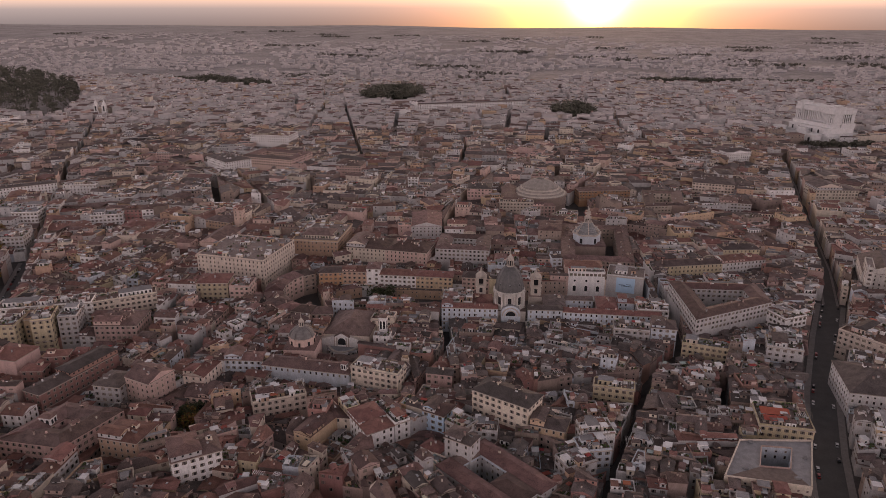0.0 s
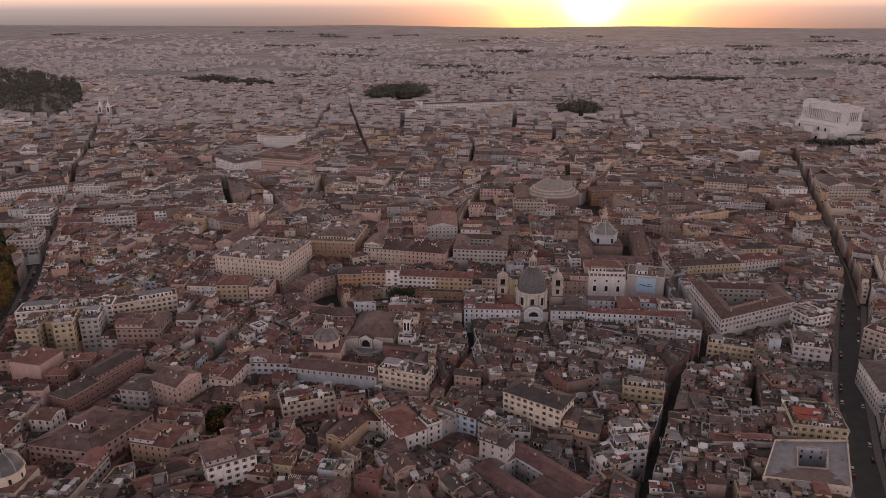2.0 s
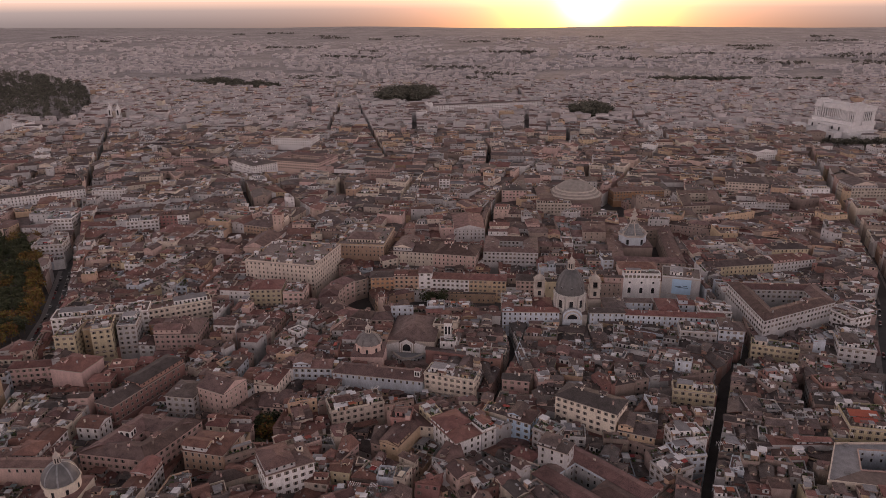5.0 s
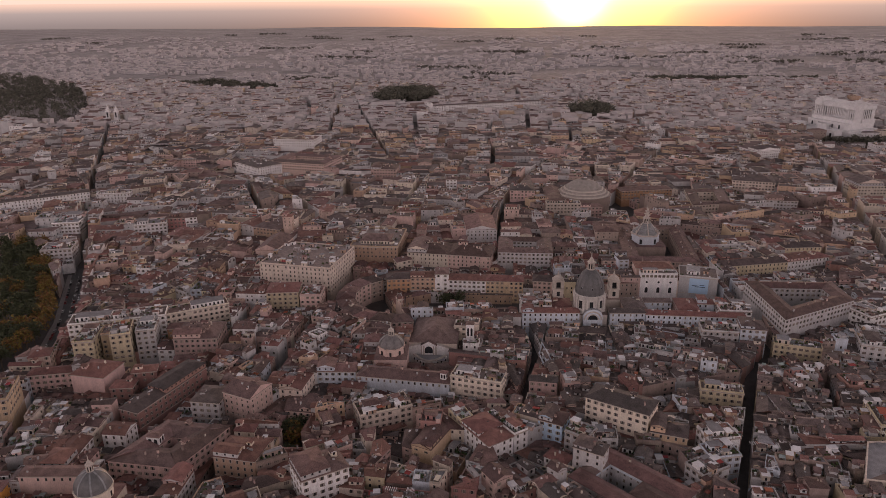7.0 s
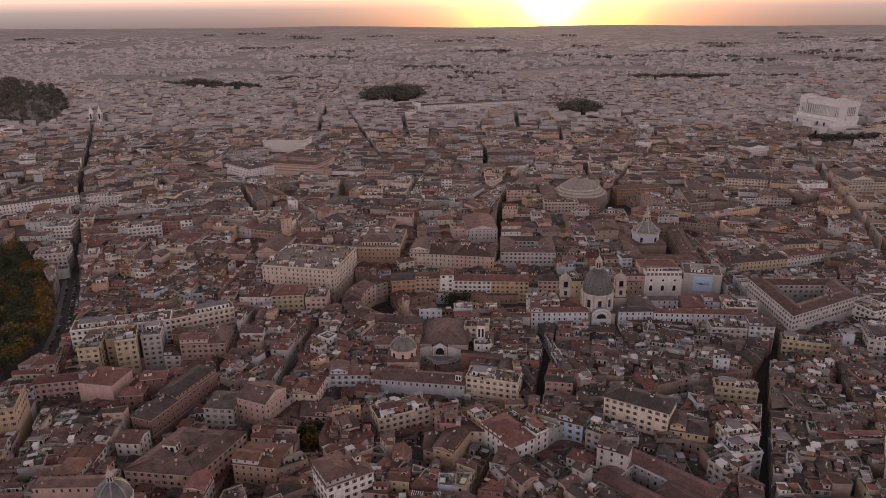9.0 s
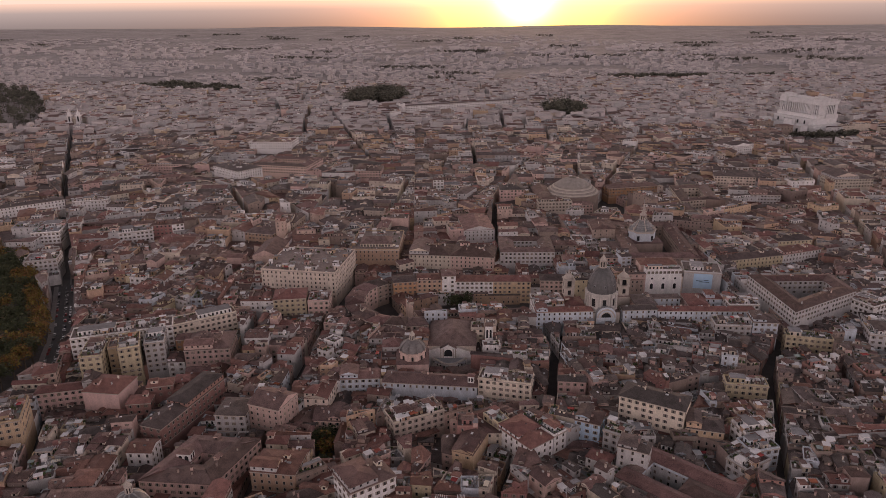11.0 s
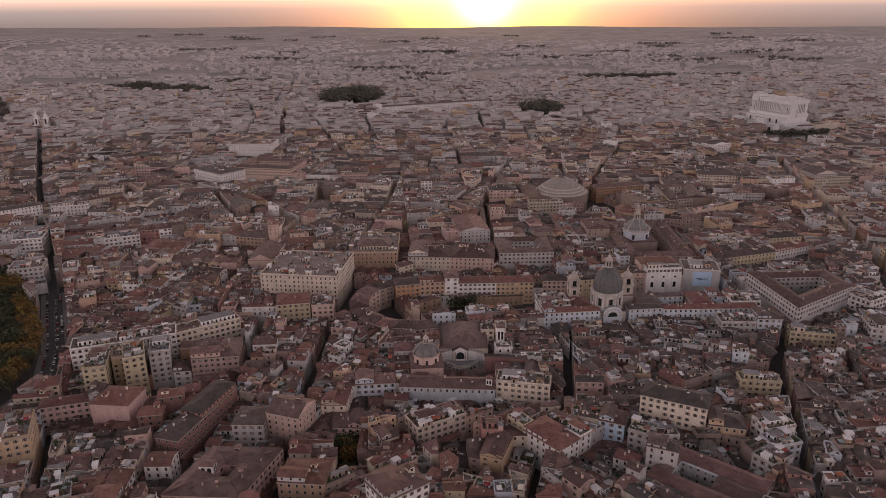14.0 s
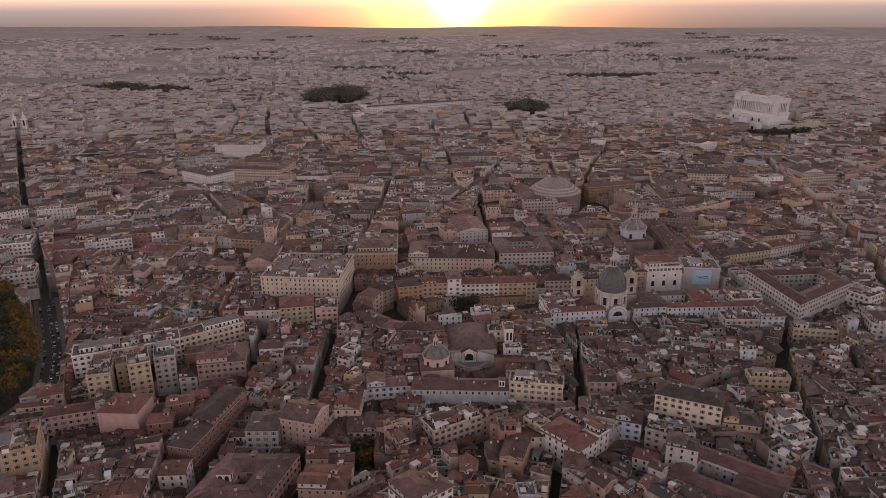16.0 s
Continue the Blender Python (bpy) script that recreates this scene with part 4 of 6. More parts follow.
palazzo((185, 163), (218, 166), 16, 20, "yellow", "hip", "yellow house with a tiled roof", 2)
palazzo((114, 244), (158, 224), 13, 18, "brown", "hip", "long low brick wing with tiled roof", 2)
wings(quad((-371, 502), (-293, 480), 58), 16, 27, "pink", "brick-pink parliament palace with pale stone frames", each=False)
palazzo((-422, 510), (-380, 470), 40, 25, "white", "hip", "tall pale office palazzo with a tiled roof", 2)
palazzo((-402, 640), (-337, 632), 40, 31, "white", "flat", "white palace with a tall attic storey", 2, 0.2)
palazzo((-640, 305), (-553, 362), 16, 21, "white", "hip", "very long white building with a grey tiled roof", 2, tiles=TILE_GREY)
palazzo((-540, 352), (-502, 358), 16, 20, "white", "flat", "white building with a roof terrace", 2)
palazzo((-416, 251), (-396, 254), 18, 21, "red", "hip", "dull red palazzo with pale frames", 1)
palazzo((-396, 254), (-385, 258), 18, 21, "white", "hip", "white house beside the red palazzo", 1)
palazzo((-441, 232), (-411, 242), 18, 19, "white", "flat", "white rounded corner house", 1)
palazzo((-285, 224), (-276, 224), 9, 31, "pink", "hip", "square brick bell tower", 0, name="bell_tower", category="tower")
palazzo((-317, 229), (-288, 219), 40, 19, "ochre", "hip", "ochre convent building with a broad roof", 1)
palazzo((-505, 533), (-461, 531), 30, 23, "pink", "hip", "pinkish palazzo in a row", 1)
palazzo((-127, 408), (-114, 408), 14, 24, "white", "hip", "narrow tall white house", 1)
palazzo((-51, 350), (-23, 349), 26, 25, "pink", "hip", "tall pink palazzo with stacked window rows", 1)
palazzo((-14, 302), (23, 302), 14, 22, "cream", "flat", "cream palazzo with arched top windows", 1)
palazzo((23, 302), (47, 305), 14, 18, "pink", "hip", "pinkish palazzo facing the round temple", 1)
palazzo((-102, 206), (-72, 208), 46, 23, "grey", "gable", "tall grey church nave with a plain wall", 0, name="church", category="church")
palazzo((81, 368), (142, 378), 18, 19, "orange", "hip", "burnt orange convent block", 1)
palazzo((222, 405), (268, 392), 38, 23, "cream", "hip", "long pale palazzo with broad roof", 1)
palazzo((230, 322), (262, 316), 22, 21, "grey", "hip", "pale grey palazzo with a dressed facade", 1)
palazzo((352, 366), (400, 368), 30, 25, "cream", "hip", "large cream palazzo with rows of windows on the avenue", 1)
palazzo((-526, 232), (-500, 236), 40, 21, "white", "flat", "pale apartment house by the river road", 1)
palazzo((-492, 152), (-466, 158), 22, 20, "grey", "flat", "grey apartment house with a roof terrace", 1)
palazzo((-226, 452), (-193, 450), 30, 27, "pink", "hip", "tall pink-grey palace with strong cornice", 1)
palazzo((318, 580), (356, 592), 40, 22, "white", "gable", "pale church front with a gable", 0, name="church", category="church")
palazzo((-374, -17), (-313, 0), 17, 26, "white", "flat", "long pale block with a wide roof terrace", 1, 0.8)
palazzo((-357, -43), (-344, -41), 24, 26, "yellow", "flat", "pale yellow apartment house with roof terrace", 1)
palazzo((-344, -31), (-336, -29), 14, 26, "ochre", "flat", "narrow recessed ochre house front", 1)
palazzo((-335, -37), (-323, -33), 22, 28, "yellow", "flat", "tall narrow pale yellow apartment house", 1)
palazzo((-323, -26), (-311, -23), 19, 26, "grey", "flat", "grey apartment house with dark windows", 1)
palazzo((-315, 4), (-276, 25), 14, 24, "cream", "flat", "cream palazzo with a long arcaded attic", 1, 0.3)
palazzo((-309, -9), (-300, -8), 9, 20, "orange", "hip", "small orange rounded house end", 1)
palazzo((-310, -25), (-299, -25), 14, 12, "white", "hip", "low white front with tall arches", 1)
palazzo((-298, -26), (-269, -24), 26, 20.5, "pink", "hip", "pink palazzo with white corner and tiled roof", 1)
palazzo((-297, -107), (-284, -112), 56, 18, "red", "hip", "long narrow reddish wing with an arcaded gallery", 1)
palazzo((-313, -85), (-300, -84), 10, 17.5, "red", "hip", "red plaster house front with stone frames", 1)
palazzo((-305, -73), (-291, -70), 9, 21, "red", "hip", "red palazzo with stacked loggias", 1)
palazzo((-341, -76), (-319, -80), 20, 21.5, "pink", "hip", "plain windowless pink block with a tiled roof", 0, tiles=TILE_RED, storeys=0)
palazzo((-371, -72), (-345, -67), 10, 18, "pink", "hip", "dusty pink wing with small windows", 1, tiles=TILE_RED)
palazzo((-380, -55), (-368, -51), 12, 21, "pink", "hip", "pink corner tower with tiled roof", 1, tiles=TILE_RED)
palazzo((-376, -118), (-357, -112), 26, 26, "ochre", "flat", "tall ochre apartment house with awnings on its terrace", 1, 1.2)
palazzo((-241, -96), (-223, -104), 19, 22.5, "pink", "gable", "pale pink gabled house with a steep end wall", 0)
palazzo((-259, -100), (-242, -102), 18, 18.5, "grey", "hip", "grey plaster house with dark shutters", 1)
wings([(-281, -154), (-244, -159), (-229, -123), (-265, -117)], 14, 17, "pink", "dull pinkish convent with brown tiled wings round a cloister", each=False)
palazzo((-297, -128), (-284, -129), 12, 15, "white", "gable", "small white church front with a gable", 0, name="church", category="church")
palazzo((-313, -158), (-301, -158), 28, 14.5, "white", "gable", "long white house with a brown roof", 1)
palazzo((-228, -152), (-206, -156), 18, 19, "ochre", "hip", "ochre house with brown roof beside a garden court", 2)
palazzo((-177, -179), (-157, -167), 18, 25, "white", "hip", "tall whitish palazzo with brown shutters", 1, tiles=TILE, storeys=5)
palazzo((-168, -67), (-112, -76), 14, 17, "pale", "hip", "long pale grey church flank with a tiled roof", 2, tiles=TILE, storeys=1)
palazzo((-194, -62), (-170, -62), 12, 17, "pale", "hip", "pale bluish house with dark windows and a brown roof", 1, tiles=TILE)
palazzo((-111, -73), (-81, -82), 13, 21, "cream", "flat", "cream palazzo with rows of windows and a planted terrace", 1, 1.4)
palazzo((-110, -1), (-101, -2), 10, 19, "cream", "flat", "cream house with a balcony and low terrace", 1)
palazzo((-100.5, -2), (-93, -3), 8, 22, "cream", "flat", "narrow cream tower house", 2, 0.2)
palazzo((-160, -112), (-132, -100), 15, 17, "cream", "flat", "cream house crowned by a planted roof terrace", 1, 2.0)
palazzo((35, -81), (58, -86), 10, 17.5, "yellow", "flat", "yellow house with planted terrace", 1, 1.2)
palazzo((272, 95), (300, 84), 46, 27, "stone", "gable", "tall pale stone church beside the avenue", 0, name="church", category="church")
palazzo((268, 82), (273, 80), 26, 35, "stone", "flat", "high pale stone church front in two tiers", 1, 0.0, name="church", category="church")


def arc_block():
    """The curved row of houses at the head of the piazza."""
    n, cx, cy = 9, -152, 58
    for i in range(n):
        a, b = radians(120 + 165 * i / n), radians(120 + 165 * (i + 1) / n)
        o, r = 50, 36
        p = [(cx + r * math.cos(b), cy + r * math.sin(b)), (cx + r * math.cos(a), cy + r * math.sin(a)), (cx + o * math.cos(a), cy + o * math.sin(a)), (cx + o * math.cos(b), cy + o * math.sin(b))]
        p = p if area(p) > 0 else p[::-1]
        TAKEN.append(p)
        house_thing("palazzo", p, 0, 17.5 + 0.6 * (i % 2), "pink" if i % 3 else "brown", "hip", RNG, "curved palazzo section with brown tiles", "palazzo", group="curved row", style=1, busy=0.5)
    TAKEN.append([(cx + 36 * math.cos(radians(t)), cy + 36 * math.sin(radians(t))) for t in range(120, 300, 20)])


arc_block()


# ------------------------------------------------------------ churches and monuments
def ribbed_dome(x, y, z, r, h, ob, material, ribs=8, name="dome", rib_mat=STONE, n=32):
    g = Geo()
    prof = [(r * math.cos(t), z + h * math.sin(t)) for t in [radians(8 * k) for k in range(11)]]
    g.lathe(x, y, prof, material, n)
    dome = part(name, g, ob, smooth=True)
    for k in range(ribs):
        a = 2 * math.pi * (k + 0.5) / ribs
        rib = Geo()
        c, s = math.cos(a), math.sin(a)
        w = 0.045 * r
        rows = [((rr + 0.25) * c, (rr + 0.25) * s, zz) for rr, zz in prof]
        for (x0, y0, z0), (x1, y1, z1) in zip(rows, rows[1:]):
            p = [(x + x0 - s * w, y + y0 + c * w, z0), (x + x0 + s * w, y + y0 - c * w, z0), (x + x1 + s * w, y + y1 - c * w, z1), (x + x1 - s * w, y + y1 + c * w, z1)]
            rib.face(p[::-1], rib_mat)
            for q in (1, -1):
                e = [(x + x0 + q * s * w, y + y0 - q * c * w, z0), (x + x1 + q * s * w, y + y1 - q * c * w, z1)]
                rib.face([e[0], e[1], (e[1][0] - 0.5 * c, e[1][1] - 0.5 * s, e[1][2] - 0.2), (e[0][0] - 0.5 * c, e[0][1] - 0.5 * s, e[0][2] - 0.2)], rib_mat)
        part("rib", rib, dome)
    return z + h * math.sin(radians(80)), dome


def lantern(x, y, z, r, h, ob, spire=0.6):
    g = Geo()
    g.lathe(x, y, [(r * 1.25, z - 0.5), (r * 1.25, z + 0.4), (r, z + 0.4), (r, z + h * 0.55), (r * 1.3, z + h * 0.58), (r * 1.3, z + h * 0.63), (r * 0.9, z + h * 0.65), (r * 0.7, z + h * 0.8), (r * 0.15, z + h), (r * 0.1, z + h * (1 + spire))], STONE, 12)
    lan = part("lantern", g, ob)
    for k in range(8):
        a = 2 * math.pi * k / 8
        w = Geo()
        w.box(x + r * math.cos(a), y + r * math.sin(a), z + h * 0.1, 0.35 * r, 0.12, h * 0.38, PANE, a + math.pi / 2)
        part("window", w, lan)
        c = Geo()
        b = a + math.pi / 8
        c.box(x + 1.08 * r * math.cos(b), y + 1.08 * r * math.sin(b), z, 0.28 * r, 0.28 * r, h * 0.56, STONE, b)
        part("column", c, lan)


def drum(x, y, z0, z1, r, ob, n=16, wall=STONE, openings=8, phase=0.0):
    """A round drum with cornices, pilasters and tall windows."""
    g = Geo()
    h = z1 - z0
    g.lathe(x, y, [(r * 1.06, z0), (r * 1.06, z0 + h * 0.1), (r, z0 + h * 0.12), (r, z1 - h * 0.12), (r * 1.08, z1 - h * 0.09), (r * 1.08, z1), (r * 0.9, z1 + 0.2)], wall, 32)
    d = part("drum", g, ob)
    for k in range(openings):
        a = 2 * math.pi * (k + phase) / openings
        w = Geo()
        w.box(x + r * math.cos(a), y + r * math.sin(a), z0 + h * 0.25, r * 0.24, 0.3, h * 0.45, PANE, a + math.pi / 2)
        w.box(x + r * math.cos(a), y + r * math.sin(a), z0 + h * 0.70, r * 0.34, 0.7, h * 0.05, wall, a + math.pi / 2)
        part("window", w, d)
        for q in (-0.3, 0.3):
            p = Geo()
            b = a + q * 2 * math.pi / openings * 1.25
            p.box(x + r * math.cos(b), y + r * math.sin(b), z0 + h * 0.12, r * 0.1, 1.7, h * 0.76, wall, b + math.pi / 2)
            part("pilaster", p, d)
    return d


def bell_tower(x, y, z, w, h, ob, cap=True, wall=STONE):
    """A two-storey open belfry with corner piers and a small bulbous cap."""
    g = Geo()
    g.box(x, y, z, w, w, h * 0.42, wall)
    t = part("bell_tower", g, ob)
    for z0, k in ((0.42, 1.14), (0.76, 1.12)):
        g = Geo()
        g.box(x, y, z + h * z0, w * k, w * k, h * 0.045, wall)
        part("cornice", g, t)
    for a in (-1, 1):
        for b in (-1, 1):
            g = Geo()
            g.box(x + a * w * 0.36, y + b * w * 0.36, z + h * 0.465, w * 0.27, w * 0.27, h * 0.295, wall)
            part("pier", g, t)
    g = Geo()
    g.box(x, y, z + h * 0.465, w * 0.5, w * 0.5, h * 0.295, PANE)
    part("belfry_opening", g, t)
    g = Geo()
    g.lathe(x, y, [(w * 0.45, z + h * 0.805), (w * 0.42, z + h * 0.88), (w * 0.5, z + h * 0.89), (w * 0.34, z + h * 0.96), (w * 0.12, z + h * 1.02), (w * 0.05, z + h * 1.2)], wall if cap else TILE, 12)
    part("cap", g, t)
    for a, b in ((0, -1), (0, 1), (-1, 0), (1, 0)):
        p = Geo()
        p.box(x + a * w * 0.5, y + b * w * 0.5, z + h * 0.12, w * 0.3 if b else 0.16, w * 0.3 if a else 0.16, h * 0.2, PANE)
        part("window", p, t)


def body(ob, p, z, h, wall, roof="hip", tiles=TILE, hip=0.8, pitch=0.35):
    g = Geo()
    g.prism(p, z, z + h, wall)
    part("wall", g, ob)
    r = Geo()
    tile_roof(r, p, z + h, RNG, hip, pitch, tiles, wall)
    part("roof", r, ob)


def arch(g, x0, y0, ux, uy, mid, z0, w, h, material, out=0.06):
    """A round-headed opening on a wall that runs along (ux, uy)."""
    nx, ny = uy * out, -ux * out
    rim = [(-w / 2, 0), (w / 2, 0)] + [(w / 2 * math.cos(math.pi * k / 10), h - w / 2 + w / 2 * math.sin(math.pi * k / 10)) for k in range(11)]
    g.face([(x0 + ux * (mid + s) + nx, y0 + uy * (mid + s) + ny, z0 + t) for s, t in rim], material)


def agnese():
    x, y = -11.5, 34
    ob = thing("church", x, y, 0, "baroque church with grey ribbed dome and twin bell towers", "church")
    TAKEN.append(rect(x, y + 5, 40, 44))
    body(ob, rect(x, y + 2, 24, 24), 0, 17, STONE, hip=0.9, pitch=0.1)
    # the apse bay on the back street: a curved gable over a lunette
    g = Geo()
    rim = [(-7, 0), (7, 0), (7, 17)] + [(7 * math.cos(math.pi * k / 12), 17 + 5.5 * math.sin(math.pi * k / 12)) for k in range(1, 12)] + [(-7, 17)]
    front, back = [(x + 1 + a, y - 13.6, b) for a, b in rim], [(x + 1 + a, y - 3, b) for a, b in rim]
    g.face(front, PLASTER["pale"])
    for i in range(len(rim)):
        j = (i + 1) % len(rim)
        g.face([front[i], back[i], back[j], front[j]], LEAD_PALE if i >= 2 else PLASTER["pale"])
    apse = part("apse", g, ob, "pale rounded gable over a half-round window")
    for r0, r1, out in ((5.6, 6.6, 0.25), (3.6, 4.3, 0.2)):
        m = Geo()
        for k in range(12):
            t0, t1 = math.pi * k / 12, math.pi * (k + 1) / 12
            m.face([(x + 1 + r * math.cos(t), y - 13.6 - out, 14.6 + r * math.sin(t)) for r, t in ((r0, t0), (r1, t0), (r1, t1), (r0, t1))], STONE)
            m.face([(x + 1 + r1 * math.cos(t), y - 13.6 - o, 14.6 + r1 * math.sin(t)) for o, t in ((out, t0), (0, t0), (0, t1), (out, t1))], STONE)
        part("arch_moulding", m, apse)
    lune = Geo()
    arch(lune, x - 6, y - 13.6, 1, 0, 7, 14.6, 7.0, 3.6, PANE)
    part("lunette", lune, apse)
    g = Geo()
    g.lathe(x, y, [(12.4, 12), (12.4, 17.4), (11.6, 18.2)], PLASTER["stone"], 8, 0.5)
    part("drum_base", g, ob)
    drum(x, y, 17.6, 31, 10.3, ob, wall=PLASTER["stone"], openings=8, phase=0.0)
    for k in range(16):
        # paired columns that break the drum's cornice forward
        a = 2 * math.pi * (k // 2 + 0.5 + (0.16 if k % 2 else -0.16)) / 8
        c = Geo()
        c.lathe(x + 11.2 * math.cos(a), y + 11.2 * math.sin(a), [(0.75, 18.6), (0.6, 19.4), (0.55, 27.6), (0.8, 28.4), (0.8, 28.9)], PLASTER["stone"], 8)
        c.box(x + 11.0 * math.cos(a), y + 11.0 * math.sin(a), 28.9, 1.8, 2.0, 1.6, PLASTER["stone"], a + math.pi / 2)
        part("column", c, ob)
    top, d = ribbed_dome(x, y, 31, 10.4, 18, ob, LEAD, 16, rib_mat=LEAD)
    for k in range(8):
        a = 2 * math.pi * k / 8
        w = Geo()
        w.box(x + 9.2 * math.cos(a), y + 9.2 * math.sin(a), 35.6, 1.3, 1.4, 1.7, LEAD_PALE, a + math.pi / 2)
        w.box(x + 9.75 * math.cos(a), y + 9.75 * math.sin(a), 35.9, 0.8, 0.5, 1.1, PANE, a + math.pi / 2)
        part("dormer", w, d)
    lantern(x, y, top - 0.3, 2.2, 9.5, ob, 0.35)
    for tx in (-32.5, 9):
        body(ob, rect(tx, y + 16, 9.5, 9.5), 0, 20, STONE, hip=0.9, pitch=0.1)
        bell_tower(tx, y + 16, 20, 7.6, 17.5, ob)


def pantheon():
    x, y = 33, 352
    ob = thing("temple", x, y, 0, "ancient round temple with low stepped concrete dome", "temple")
    TAKEN.append(rect(x, y, 68, 68))
    FRONTS.append((rect(x, y - 50, 76, 36), 26))
    g = Geo()
    g.lathe(x, y, [(30.5, 0), (30.5, 11), (31.2, 11.2), (31.2, 12), (30.5, 12.2), (30.5, 20), (31.4, 20.3), (31.4, 21.5)], PLASTER["brown"], 48)
    part("rotunda", g, ob)
    base = Geo()
    base.lathe(x, y, [(31.0, 21.52), (30.4, 21.6)], CONCRETE, 48)
    part("roof_walk", base, ob)
    for k in range(6):
        # the rings that step up to the smooth cap
        r, z0 = 29.4 - 1.7 * k, 21.5 + 1.35 * k
        ring = Geo()
        ring.lathe(x, y, [(r, z0), (r, z0 + 1.2), (r - 0.4, z0 + 1.4), (r - 1.8, z0 + 1.42)], CONCRETE if k % 2 else STONE, 48)
        part("ring", ring, ob)
    g = Geo()
    g.lathe(x, y, [(19.4, 29.4), (16.5, 32.2), (13.2, 34.4), (9.2, 36.2), (5.0, 37.2), (4.8, 37.7), (4.3, 37.7)], CONCRETE, 48)
    part("dome", g, ob, smooth=True)
    o = Geo()
    # dark matt disc in place of the shade inside the open eye
    o.lathe(x, y, [(4.25, 37.72), (4.1, 37.74)], COBBLE, 24)
    part("oculus", o, ob)
    body(ob, rect(x - 35, y + 4, 18, 34), 0, 22, PLASTER["brown"], hip=0.0, pitch=0.4)


def ivo():
    x, y = 66, 190
    ob = thing("church", x, y, 0, "church with lobed white drum, stepped cap and spiral lantern", "church")
    TAKEN.append(rect(x, y, 30, 30))
    g = Geo()
    n = 48

    def lobed(r, z):
        return [(x + r * (1 + 0.07 * math.cos(6 * 2 * math.pi * k / n)) * math.cos(2 * math.pi * k / n), y + r * (1 + 0.07 * math.cos(6 * 2 * math.pi * k / n)) * math.sin(2 * math.pi * k / n)) for k in range(n)]

    body(ob, rect(x, y, 32, 30), 0, 16.5, PLASTER["brown"], hip=0.8, pitch=0.1)
    g.prism(lobed(12, 0), 0, 25, PLASTER["pale"])
    g.prism(lobed(12.8, 0), 25, 26.2, STONE)
    part("drum", g, ob)
    cap = Geo()
    for k in range(6):
        cap.prism(lobed(11.5 - 1.5 * k, 0), 26.2 + 1.5 * k, 27.7 + 1.5 * k, LEAD_PALE)
    part("stepped_cap", cap, ob, "grey lead-covered steps")
    for k in range(6):
        a = 2 * math.pi * (k + 0.5) / 6
        b = Geo()
        c, s = math.cos(a), math.sin(a)
        b.face([(x + 12 * c - .4 * s, y + 12 * s + .4 * c, 26), (x + 12 * c + .4 * s, y + 12 * s - .4 * c, 26), (x + 3 * c + .4 * s, y + 3 * s - .4 * c, 38), (x + 3 * c - .4 * s, y + 3 * s + .4 * c, 38)], STONE)
        b.box(x + 8 * c, y + 8 * s, 26, 8, 0.8, 3.5, STONE, a)
        part("buttress", b, ob)
        w = Geo()
        a2 = 2 * math.pi * k / 6
        w.box(x + 12.9 * math.cos(a2), y + 12.9 * math.sin(a2), 18, 2.2, 0.4, 4.5, PANE, a2 + math.pi / 2)
        part("window", w, ob)
    lantern(x, y, 35, 2.6, 9, ob, 0.0)
    sp = Geo()
    for k in range(36):
        t = k / 36
        a = t * 6 * math.pi
        r = 2.3 * (1 - t) + 0.3
        sp.box(x + r * 0.5 * math.cos(a), y + r * 0.5 * math.sin(a), 42.5 + 8 * t, r * 1.2, r * 0.9, 0.8, STONE, a)
    sp.box(x, y, 50, 0.25, 0.25, 4, METAL)
    part("spiral", sp, ob)


